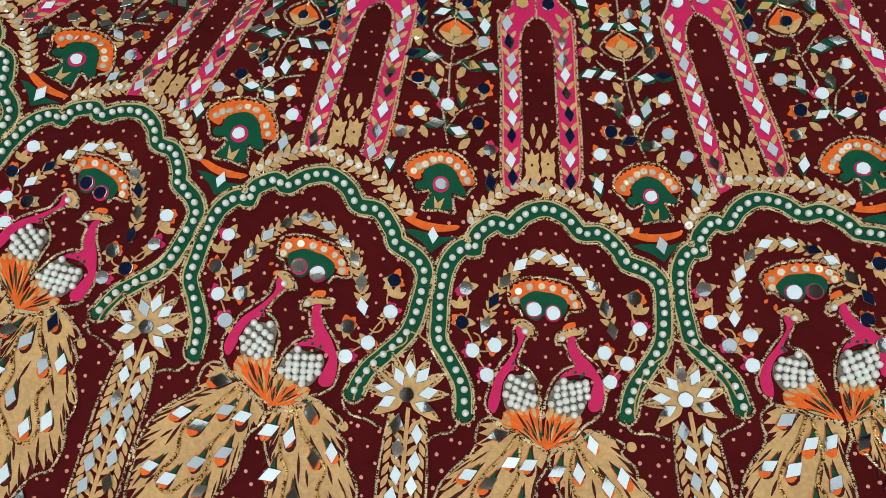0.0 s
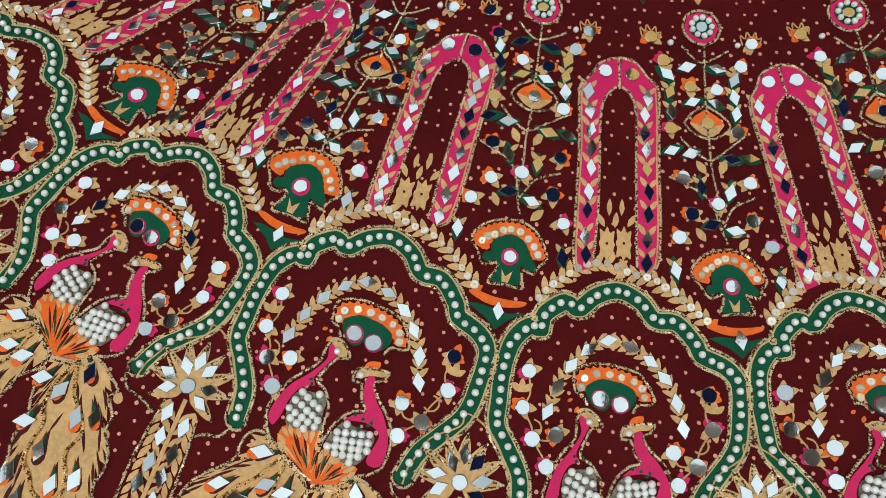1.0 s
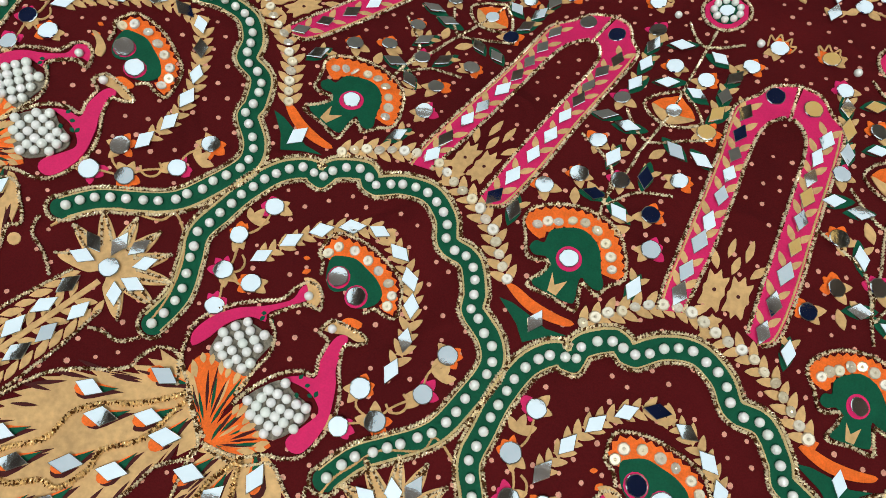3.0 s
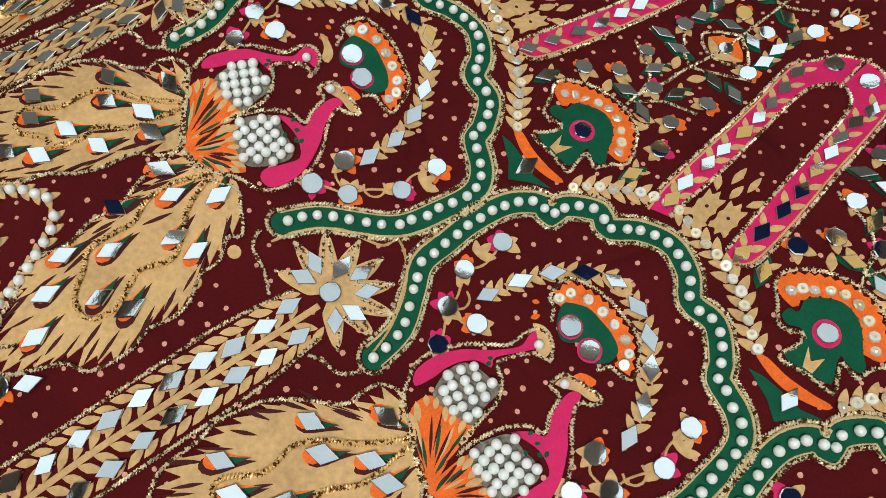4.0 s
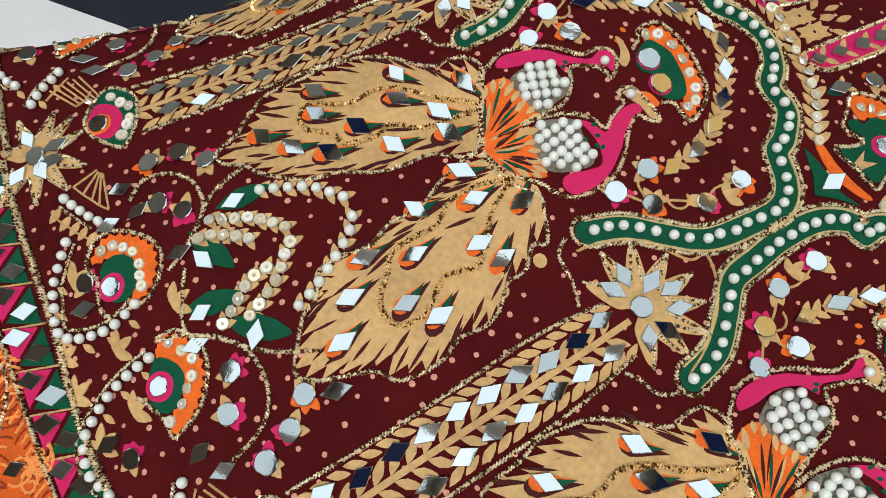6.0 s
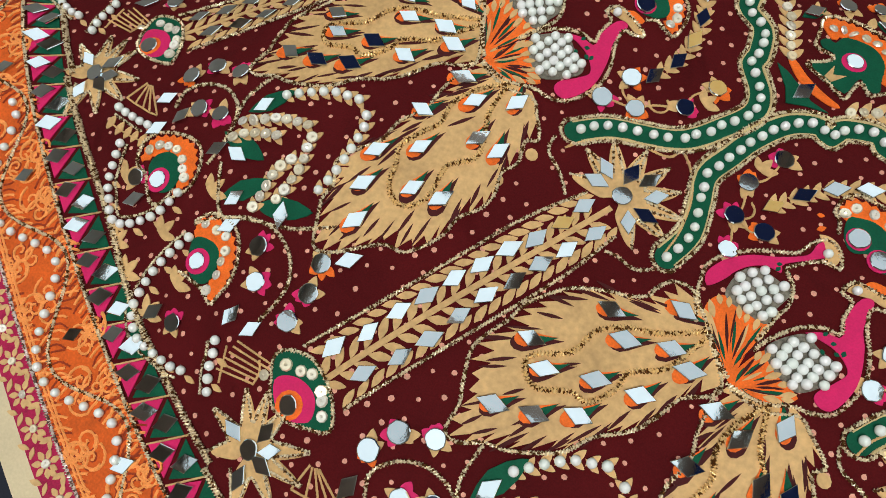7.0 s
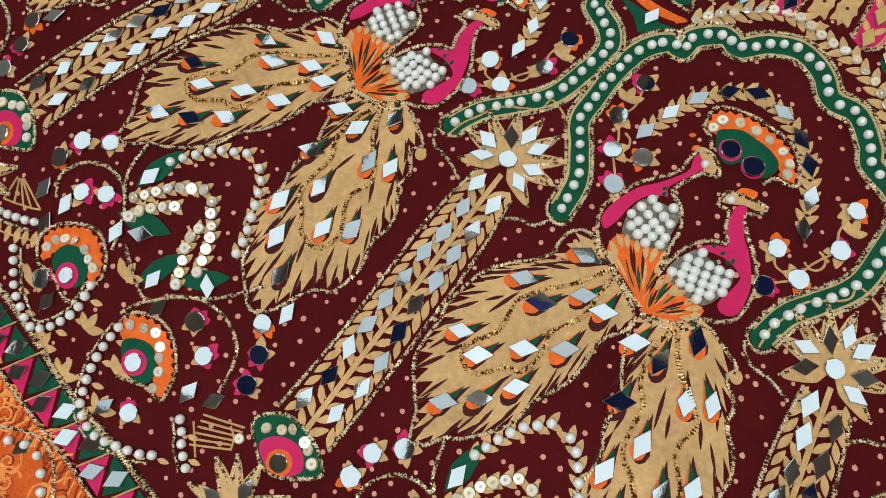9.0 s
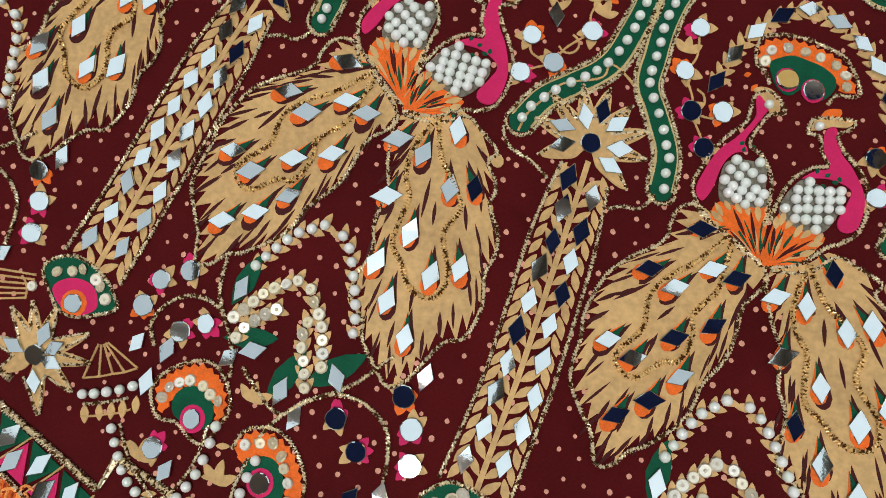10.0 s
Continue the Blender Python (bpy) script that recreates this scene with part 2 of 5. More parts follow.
# ---- the print's outlines: millimetres across a sector's axis and from the waist's centre ----
B1_PINK = [(-30, 649.7), (-33.4, 646.1), (-32.3, 638.2), (-29.2, 629.9), (-23.1, 622.9), (-18.4, 615.2), (-20, 610), (-18, 606.5), (-13.8, 606.6), (-10.3, 609.7), (-13.4, 610.8), (-16.4, 616.2), (-20, 623.8), (-17.5, 626.5), (-22.6, 628.5), (-25.9, 633.8), (-27.2, 642.9)]
B1_CORD = [(-2.9, 668.8), (-11.5, 665.5), (-20.5, 660.1), (-29, 655.8), (-33, 650.1), (-35.1, 643.2), (-31.7, 631.2), (-26.6, 623.6), (-21.3, 617.6), (-21.1, 610.2), (-18.4, 606), (-13, 606), (-7.9, 611.4), (-11.5, 612.5), (-14.5, 614.7), (-17.9, 623.9), (-11.5, 627.2), (-6.1, 633.6), (-5.1, 642.5), (-4.6, 652.2)]
B1_WING = [(-23.3, 647), (-25.4, 634), (-21.6, 630.4), (-15, 629.2), (-9.7, 628.9), (-7.5, 636.5), (-6, 643.9), (-13.5, 646.2)]
B1_FAN = [(-2.7, 668.2), (-12.3, 664.5), (-23.5, 658.2), (-25.6, 652.7), (-22.9, 647.2), (-13.5, 646.2), (-5.3, 643.5), (-5, 653.1)]
B2_PINK = [(4.7, 608.7), (7.9, 607.3), (12.3, 617.2), (18.2, 623.2), (24.3, 631.8), (26.8, 639.4), (26.7, 647.6), (24.1, 650.3), (20.8, 650.1), (18.9, 646.8), (20.4, 638.7), (20.3, 632.9), (13.1, 630.1), (6.2, 630.9), (1.4, 632.6), (5.3, 627.9), (10.3, 625.1), (6.9, 620.1), (4.5, 612.8)]
B2_CORD = [(-4.6, 652.2), (-4.3, 644), (-1.5, 633.5), (4, 626.8), (9.1, 624.4), (5.7, 619.4), (3, 612.8), (-1.9, 612.1), (-1.3, 606.2), (6.8, 603.7), (14.2, 603.4), (12.8, 607.1), (9.1, 610.5), (13.4, 616.9), (20.6, 623.4), (26.2, 631.5), (28.1, 640.2), (27.4, 649.1), (22.8, 654.7), (17.7, 657.7), (11.4, 664.8), (6.2, 667.9), (-2.6, 670.6)]
B2_WING = [(-2.4, 648.6), (1, 633.6), (8.5, 633.5), (17.1, 633.9), (19.3, 639.9), (13.8, 652.9)]
B2_FAN = [(-2.7, 669.3), (-2.4, 648.6), (5.6, 650.7), (14, 653), (16.6, 654.8), (10.6, 664.4), (3.7, 667.8)]
B1_BEAK = [(-23.1, 600.9), (-20.5, 599.2), (-13.2, 599.9), (-10, 603.8), (-12.7, 605.2), (-16.8, 602.1)]
B2_BEAK = [(-1.1, 610.8), (-0.4, 606), (4.5, 603.6), (10.4, 603.2), (14, 603.8), (11.6, 606.4), (6.4, 607.2), (3, 609.1)]
B1_HEAD = [(-22, 606.5), (-18.5, 604.2), (-14, 604.6), (-11, 608), (-9.8, 612.5), (-13, 613), (-16.5, 609.6), (-19, 607.8)]
EYES = [(-14.9, 610.6), (1.1, 608.7)]
CROWNLET_GREEN = [(-16.1, 590.5), (-13.5, 587.4), (-7.9, 584.5), (-1.8, 584.8), (4.3, 585.7), (10.1, 589), (10.2, 594.6), (5.4, 599.6), (1, 598.5), (-2.2, 596.6), (-5, 599.6), (-8.4, 600.3), (-13, 597)]
CROWNLET_ORANGE = [(-20.5, 590.8), (-20.3, 583.4), (-14.8, 579.9), (-6, 578.3), (3.8, 579.3), (11.4, 581.9), (16.7, 588.2), (18.8, 592.4), (13.2, 593.5), (10.1, 589.3), (4.3, 586.6), (-1.8, 585.4), (-7.9, 585.4), (-13.9, 588.2), (-16.2, 591.5)]
CROWNLET_MIR = [(-8.2, 594.6), (2.5, 596.1)]
CROWNLET_SEQ = [(-18.3, 590), (-16.7, 585.2), (-10.5, 582.3), (-3.5, 581.9), (2.6, 582.5), (9.2, 584), (13.5, 587.1), (14.8, 591.4)]
CROWNLET_CORD = [(-14.5, 598.5), (-17.5, 594), (-21.5, 591.5), (-21.8, 582.5), (-15.2, 578.4), (-6, 576.8), (4.5, 577.8), (12.6, 580.4), (18.3, 587.8), (20.2, 593.5), (15, 595.2), (11.5, 595.5), (9, 600)]
B2_CREST = [(1.7, 605.9), (2.6, 601.3), (8.5, 599.6), (8.1, 603.1)]
GARLAND = [(-42, 604.9), (-38.2, 592.2), (-32.7, 581.7), (-25.6, 570.3), (-15.4, 562.2), (-5.1, 560.3), (6, 566.8), (16.4, 575.5), (24.2, 585.1), (30, 597.2), (31.9, 610.1)]
GARLAND_LOW = [(-36.5, 606), (-31.8, 593), (-25.3, 581.5), (-16.5, 572.3), (-6.3, 566.5), (6, 568.4), (16.5, 574.5), (24, 582.5), (30.5, 594.5), (34, 607)]
ROUND_R = [(29, 619), (31.7, 634.7), (41.3, 625.3), (49, 606.9), (47.2, 589.8)]
ROUND_L2 = [(-47.1, 588.1), (-49.4, 606.4), (-43.7, 620.5), (-31.6, 616.5), (-35.8, 632.6)]
TAIL2 = [(-1.1, 671.2), (3.5, 687), (8.3, 696.9), (9.2, 709.4), (13.4, 719.9), (12.5, 732.5), (14.3, 739.2), (21.4, 743.3), (24.8, 749.6), (31, 754.7), (40.8, 761.1), (46.5, 755.8), (51.3, 739.3), (57.7, 733.2), (57.6, 719.8), (53.2, 709.3), (53, 700.8), (49.9, 693.2), (42.6, 685.2), (41.3, 678.2), (34.1, 670.7), (35.2, 666.1), (25.4, 661.2), (18.3, 659), (11.8, 665)]
TAIL2_MIR = [(2.4, 680.8), (13.7, 681.7), (21.3, 667.2), (8.8, 702.2), (28.9, 688.7), (23.2, 710.3), (37, 684.4), (16.9, 725.7), (37.5, 721.2), (46, 713.9), (27.4, 736.6), (39.9, 746)]
TAIL2_LOOP = [(12.4, 665.3), (9.6, 678.6), (11.1, 690.5), (16.7, 698.6), (17.4, 706.5), (19.2, 717), (25.9, 722.2), (32, 728.1), (39.3, 729.4), (43.4, 726.1), (43.3, 717.8), (37.2, 709.5), (34.3, 703.8), (35.8, 693.9), (29.9, 686.6), (21.2, 679.9), (15.5, 671.4), (12.8, 665.5)]
TAIL1 = [(-21, 661.1), (-29.3, 654.8), (-36.5, 657.9), (-38.7, 664.8), (-38.4, 667.8), (-42, 673.3), (-50.9, 681.4), (-58.1, 690.6), (-62.1, 702), (-63.4, 709.2), (-62.6, 715.4), (-63.1, 731), (-55.9, 741.6), (-51.5, 746.5), (-47.8, 755.8), (-42.2, 754.6), (-37, 747.6), (-30.1, 742.4), (-20.1, 729.4), (-16.8, 716.9), (-11, 705.5), (-9, 695), (-8.4, 683.9), (-3.2, 670.3)]
TAIL1_MIR = [(-54.9, 715.6), (-45.6, 684.7), (-29.7, 663.4), (-34.8, 688.4), (-44.3, 718.7), (-30.9, 706.5), (-22.5, 677), (-13, 677.8), (-45.7, 740.4), (-34.9, 731.3), (-25.6, 719.7), (-17.7, 697.8)]
TAIL1_LOOP = [(-18.8, 662), (-28.5, 675.8), (-37.4, 684.4), (-43.2, 694.5), (-42.9, 706.5), (-50.3, 719), (-47.6, 724.3), (-40.7, 724.7), (-33.1, 716.3), (-26.8, 713.6), (-24.3, 702.9), (-25.7, 695.5), (-18.9, 684.2), (-17.8, 673), (-17.2, 663.9)]
BAND_A = [(-48, 653.7), (-48.8, 639.6), (-55.5, 627.3), (-61.7, 617.3), (-61.4, 605.1), (-60.4, 591), (-56.1, 575.6), (-47.8, 566.1), (-41.6, 566.6), (-40.1, 558.8), (-29.6, 550.6), (-22.3, 552.9), (-12.8, 544.7), (-0.6, 540.5)]
BAND_B = [(-0.6, 540.5), (11.2, 545.2), (18.9, 553.3), (30.6, 554.1), (40.8, 564.4), (43.5, 569.8), (56.1, 575.6), (62.6, 584.3), (62.6, 600.8), (61.3, 613), (57.6, 621), (50.8, 630), (43.6, 640.3), (39.6, 655.5)]
CR_GREEN = [(-14.5, 535.2), (-13.6, 531.1), (-10.3, 530.5), (-10.5, 524.5), (-5.3, 519.8), (0.7, 517.3), (7, 518.9), (11.2, 522.7), (15.1, 529.4), (18.3, 533.5), (17.4, 536.7), (11.9, 536.2), (9.5, 534.6), (9.5, 538), (11.7, 545.3), (9.9, 546.8), (0.8, 547.7), (-6.4, 547.4), (-5.5, 542.5), (-3.4, 539.1), (-6.6, 535), (-11, 536.8)]
CR_ORANGE = [(-13.5, 529.8), (-21.9, 526.8), (-21.1, 521), (-13.4, 514.5), (-4.4, 510.6), (5.7, 509.8), (14.2, 513.7), (20.4, 521), (23.1, 527.7), (15.3, 529.3), (11.2, 522.7), (5.3, 518.2), (-2.7, 518.5), (-9.8, 523.2)]
CR_CORD = [(-4.9, 536.4), (-13, 539.1), (-18, 532.3), (-22.6, 525.6), (-21.3, 519.8), (-14.3, 513.1), (-5.2, 509.2), (6, 508.4), (15.1, 512.4), (21.4, 520.5), (24.1, 527.7), (20.8, 532.2), (19.3, 535.2), (17.8, 538.8), (12.4, 537.1), (10.7, 537.9), (11.9, 542.4), (13.4, 548.5), (3.3, 548.3), (-7.6, 549.1), (-4.8, 541.3)]
CR_MIR = [(1.6, 531.2)]
CR_SEQ = [(-16.5, 525.3), (-13.5, 521.8), (-9.6, 519.7), (-4.9, 516.2), (-0.1, 514.3), (5.6, 514.8), (11.1, 518), (15.4, 522), (18.2, 526.4)]
CR_V = [(0.6, 546.9), (-1.3, 539.4), (1.9, 543.5), (5.5, 539.5), (4.4, 546.9)]
CR_BAR = [(-14.7, 553.4), (-10.9, 551.8), (-2, 553.1), (7.4, 553.1), (15.6, 552.4), (13.8, 555.2), (4.5, 557.4), (-5, 557.1)]
CR_BASE = [(-14.1, 559.3), (-8.4, 558.3), (-0.7, 558.9), (7.4, 560.2), (15.5, 558.3), (8.1, 563.6), (2.3, 569.4), (-3.4, 564.4)]
CR_DIA = [(2.6, 560)]
PK_OUT_L = [(-22.9, 533.4), (-24, 522), (-23.6, 503.4), (-23.1, 461.4), (-24.2, 434.4), (-23.3, 425.8), (-17.3, 417.7), (-12.6, 409.8), (-2.4, 404.7)]
PK_IN_L = [(-13.7, 530), (-11.6, 504.4), (-11.3, 475.6), (-11.5, 442.4), (-8.6, 430.2), (-3.2, 423.8)]
PK_OUT_R = [(-2.4, 404.7), (7.3, 406.6), (14.1, 414.5), (20.8, 421.4), (22.1, 437.6), (22.6, 470.7), (23.7, 502.6), (22.5, 522.9), (17.3, 528.7)]
PK_IN_R = [(-0.2, 423.3), (5.5, 428.1), (8.7, 439.2), (9.5, 472.4), (10.2, 504.2), (11, 526.3)]
PK_DIA_L = [(-19.1, 429.9), (-18, 441.8), (-17, 453.5), (-16.2, 464.1), (-16.1, 475.5), (-16.9, 489.5), (-17.4, 499.8), (-18.1, 514.2), (-17.4, 523.9)]
PK_DIA_R = [(15.1, 428.9), (13.6, 439.3), (13.8, 450.3), (15, 460.1), (15.5, 471.6), (16.7, 484.3), (16.7, 497.1), (16.3, 511.2), (16, 523.6)]
PK_RND = [(-10.1, 415), (5.8, 414.8)]
PK_SQ = [(-5.8, 515.8), (3.5, 514.4)]
PK_LEAF = [(-4.9, 495.4), (2, 494.3), (-7.2, 503), (-1.5, 502.7), (5.4, 501.1)]
V_STEM = [(2.3, 393.4), (0.7, 412.2), (-1.1, 435.7), (-1.4, 452.2), (-1.6, 468.5), (-0.7, 479.8), (-1.3, 497.2), (1.8, 509.7)]
V_C1 = [(-18.2, 450), (-9.4, 458.5), (-0.9, 462), (10.1, 454.5), (20.5, 447)]
V_C2 = [(-27, 473.6), (-8.8, 481.7), (-3, 491), (-0.2, 501), (7.4, 489.1), (20.6, 482.7)]
V_C0 = [(-10.9, 393.9), (-0.4, 403.7), (16.7, 395.8)]
V_RND = [(-22.8, 404.3), (22.1, 406.1), (-8.5, 419.3), (6.6, 420.5), (-22.9, 445.5), (15.9, 445.3), (-19, 473.5), (18.9, 474.6), (-0.7, 487.1), (-16.4, 493.6), (17.6, 495.7), (-25.1, 507.1), (25.6, 510.3), (-28.8, 389.9), (30, 392.3)]
V_DIA = [(-9.6, 407.5), (8.3, 407.6), (-21.6, 412.8), (-21, 423.6), (-21.5, 435.4), (17.6, 414.4), (16.4, 424.8), (16.2, 434.7), (-8.5, 428.7), (5.1, 428.8), (-23.9, 458.7), (-12.7, 459.4), (10.3, 461.1), (21, 460.4), (-9.1, 478.2), (7, 480.5), (-6.1, 499), (6.8, 501.7), (-29.1, 525.2), (27.7, 528.3)]
V_EYE = [(-1, 440.7)]
V_ROS = [(1.9, 381.4)]
V_PRL = [(-17.4, 392.5), (21.9, 392.9)]
COL_D1 = [(-7.8, 775.3), (-5.4, 762.3), (-6, 749), (-5.6, 737.8), (-6, 725.8), (-5.3, 714.3), (-5.3, 701.8), (-3.7, 690.8), (-3.9, 677.9), (-5.5, 666.3)]
COL_D2 = [(5.9, 771.3), (8, 757.6), (8.1, 745.3), (6.4, 732.1), (4.9, 719.7), (5.8, 707.4), (5.1, 695.1), (5.4, 683.2), (5.6, 669.6)]
COL_E1 = [(-15.8, 785), (-11.9, 752.3), (-11.9, 721.4), (-12.4, 689.4), (-12.2, 661.9)]
COL_E2 = [(12, 784), (13.5, 751.5), (13.8, 721.4), (12.7, 689.5), (12.8, 663.5)]
FOOT = [(-12.4, 800.6), (-17.8, 795.8), (-16.8, 790.8), (-10.1, 784.8), (-1.2, 783.8), (8, 785.9), (15.1, 790.6), (15.5, 794), (10.3, 799), (4.2, 803.7), (-3.7, 805.3)]
FOOT_PINK = [(-10.6, 800.1), (-8.2, 794), (-2.1, 790.5), (4.3, 790.9), (8.9, 795.5), (8.1, 799.1), (3.8, 803.5), (-3, 804.3)]
FOOT_MIR = [(0.2, 800)]
FOOT_SEQ = [(-12.5, 793.6), (-7.4, 790), (-4.1, 787), (2.9, 787.4), (5.8, 788.8), (10.3, 791.7)]
CAP_TIPS = [(-21.3, 639.1), (-11.2, 631.1), (-1.4, 627.8), (8.5, 630.5), (17.6, 636.9), (20, 647.6), (16.6, 661.1), (-18.4, 662.6), (-23.4, 650.8)]
CAP_DIA = [(-13.6, 649), (-6.7, 642), (-1, 637.1), (-11.5, 655.6), (5.8, 639.5), (9.6, 648.1), (8.3, 655.6)]
CAP_MIR = [(-1.4, 650.7)]
CAP_LINE = [(-29.1, 658.2), (-27.7, 650.5), (-24.6, 643.7), (-19.1, 633.5), (-6, 624.5), (-4.2, 617.9), (4.6, 620.5), (12.2, 626.8), (17.6, 634.3), (22, 642.8), (25.2, 652.8)]
H1_ORANGE = [(-32.4, 810.9), (-38.7, 804.6), (-37.7, 798.3), (-31.2, 790.3), (-23.2, 786.7), (-14.4, 789.9), (-9.7, 796.2), (-10, 802.7), (-15, 797.4), (-22, 795), (-28.4, 797.6), (-30.6, 803.5)]
H1_GREEN = [(-27.4, 808.5), (-30.6, 803.5), (-28.4, 797.6), (-22.4, 794.7), (-15, 797.4), (-12.1, 802.6), (-14.3, 807.6), (-19.5, 808.8)]
H1_MIR = [(-19.5, 806)]
H1_SEQ = [(-34.8, 805.5), (-34.1, 800.7), (-31.2, 797.2), (-27.6, 794.3), (-21.8, 793.5), (-17.6, 794.7), (-13.5, 795.3)]
H1_CORD = [(-25.3, 810.2), (-33.2, 812.4), (-40.4, 805.7), (-38.4, 796.8), (-30.1, 787.9), (-21.7, 784.6), (-13, 788.5), (-8, 795.4), (-8.7, 803.9), (-11.9, 812.4), (-25.3, 810.2)]
H1_PRL = [(-8.9, 804.7), (-6.2, 814.5), (-7, 822.5), (-10.7, 831.5), (-16.4, 835.7), (-26.7, 833.4), (-32.3, 832), (-39.8, 826.9), (-47.9, 820.7)]
HF_PRL = [(-63.5, 818.5), (-58.1, 815.6), (-53.7, 812.8), (-49.9, 810.5), (-46.1, 807.5)]
H2_ORANGE = [(10.3, 805), (13.2, 798.4), (21.3, 794.6), (31.4, 796.8), (39.7, 804.1), (42.9, 810.2), (42.5, 814.3), (36.4, 811.1), (32.3, 805.3), (25.5, 802.8), (19.9, 804.7), (16, 809.3)]
H2_GREEN = [(16.2, 809.7), (20.8, 803.8), (27.2, 802.4), (33.6, 807.1), (35.7, 812.4), (32.1, 816.1), (24.9, 816.5)]
H2_MIR = [(25.8, 811.8)]
H2_SEQ = [(13.7, 802.9), (18.7, 799.7), (23.2, 797.3), (28.5, 799.8), (31.4, 803.1), (35.3, 806.9), (38.5, 813.1)]
H2_CORD = [(9.8, 806.8), (11.3, 798.4), (21, 792.7), (30.5, 794.6), (39.3, 801.4), (43.2, 809.9), (44.1, 814.3), (36.2, 815.1), (24.7, 820.5)]
H2_PRL = [(11.6, 806.9), (12.8, 816.2), (15.9, 826.6), (21.3, 836.1), (25.9, 840.8), (36, 842.7), (43.4, 839.9), (54.8, 834), (58.8, 830)]
HC_PRL = [(55.1, 813.5), (58.8, 816.1), (62.4, 819.6), (65.4, 821.9), (69.4, 824.1), (72.7, 826.4)]
HC_SEQ = [(76.2, 802.7)]
HC_FAN0 = [(58.8, 810.5), (64.3, 815.2), (69.9, 819.9)]
HC_FAN1 = [(70.2, 801.7), (74.6, 804.2), (77.3, 808.7)]
HT_1 = [(-48, 794.8), (-53.5, 788.1), (-51.3, 778.8), (-43.8, 771.2), (-33.5, 769), (-25.7, 772.5), (-18.1, 781), (-13.9, 789.4)]
HT_2 = [(7.4, 803), (10.8, 793), (17.5, 783.1), (26.2, 775.4), (37.5, 773.5), (47.9, 777.2), (53.4, 784.2), (57.3, 795.9)]
HT_3 = [(-11.5, 783.8), (9.3, 791.7), (17.1, 782.8), (30.2, 769.7), (39.3, 752.9)]
HT_4 = [(-25.7, 772.5), (-33.7, 764.2), (-37.5, 750.8)]
H_RND = [(-40.9, 784.7), (-32.7, 777), (-59.9, 784), (-57.9, 772.1), (-48.5, 763.2), (30.7, 782.8), (43, 789.8), (49.4, 764.7), (57.4, 774.1), (62.9, 785.7), (39.1, 826.5), (-27.1, 819.8)]
H_DIA = [(-55, 797), (-42.3, 793), (-43.2, 805), (-25.8, 758.6), (-10.3, 776.2), (6.9, 784), (16.4, 790.1), (23.8, 770), (49.3, 803.8), (58.4, 799.4), (-18.3, 823.5), (30.4, 832.2), (-18, 783.2), (53.2, 755.1)]
CH_PL = [(-25, 748.6), (-22, 741.8), (-19.2, 736.2), (-16, 730.6), (-11.6, 726.5), (-6.3, 721.7)]
CH_PR = [(0.9, 723), (6, 726.5), (9.6, 731.6), (12.8, 735.8), (15.5, 740.2), (18.6, 745.3), (20.8, 750.3), (22.5, 755.8)]
CH_S1 = [(-23.6, 769.3), (-20.7, 764), (-18.5, 759.3), (-15.9, 754.6), (-11.7, 750.3), (-8.4, 746.8), (-4.5, 744)]
CH_S2 = [(-19, 775.4), (-17.9, 771), (-15.7, 767.1), (-12.9, 763.1), (-9.9, 759.3), (-6.4, 756.7)]
CH_S3 = [(-0.7, 746.1), (3.8, 750.8), (7.7, 753.5), (10.7, 757.6), (13, 761.8), (15.7, 766.4), (17.6, 772.1)]
CH_S4 = [(4.1, 757.2), (4.7, 763.8), (7.6, 767.9), (11.9, 774.2), (14.8, 779.1)]
H_LEAF = [(-1.9, 793.1), (2.2, 818.5), (-30, 825.7), (29.5, 836.2), (-6.6, 838.4), (8.3, 839), (24.8, 820.6)]
HF_CEN = [(4.4, 826.3)]
HF_TIPS = [(-13.8, 817), (-8.2, 810.7), (0.8, 807.5), (17.2, 808.7), (24.4, 817.1), (24.7, 829.6), (19.1, 843.4)]
HF_DIA = [(-4.9, 828), (3, 817.7), (9.4, 820), (11.5, 825.1), (10.5, 834.8)]
CREST = [(-43.6, 550.8), (-37.3, 543.1), (-31.8, 539.2), (-27.8, 535.3), (-22.9, 531.7), (-18.4, 529.2), (-12.1, 527.2), (-6, 526.8), (1, 529.2), (7.6, 530.7), (13.9, 531.4), (19, 532.3), (23.7, 535.4), (29, 537), (35.7, 542.9), (43.7, 549.4), (48.2, 552.4)]



def seen_part(v):
    """Whether a place lies on the stretch of the skirt that is worked in full."""
    d, u = math.hypot(v.x - CENTRE[0], v.y - CENTRE[1]), (math.atan2(v.x - CENTRE[0], CENTRE[1] - v.y) - AXIS) / SECTOR + 2
    low = -1.25 if d > 0.7 else -0.9 if d > 0.56 else -0.6
    high = 2.5 if d > 0.83 else 3.1 if d > 0.78 else 3.6 if d > 0.73 else 4.3 if d > 0.66 else 4.75 if d > 0.55 else 5.15
    return low < u < high and d > 0.325


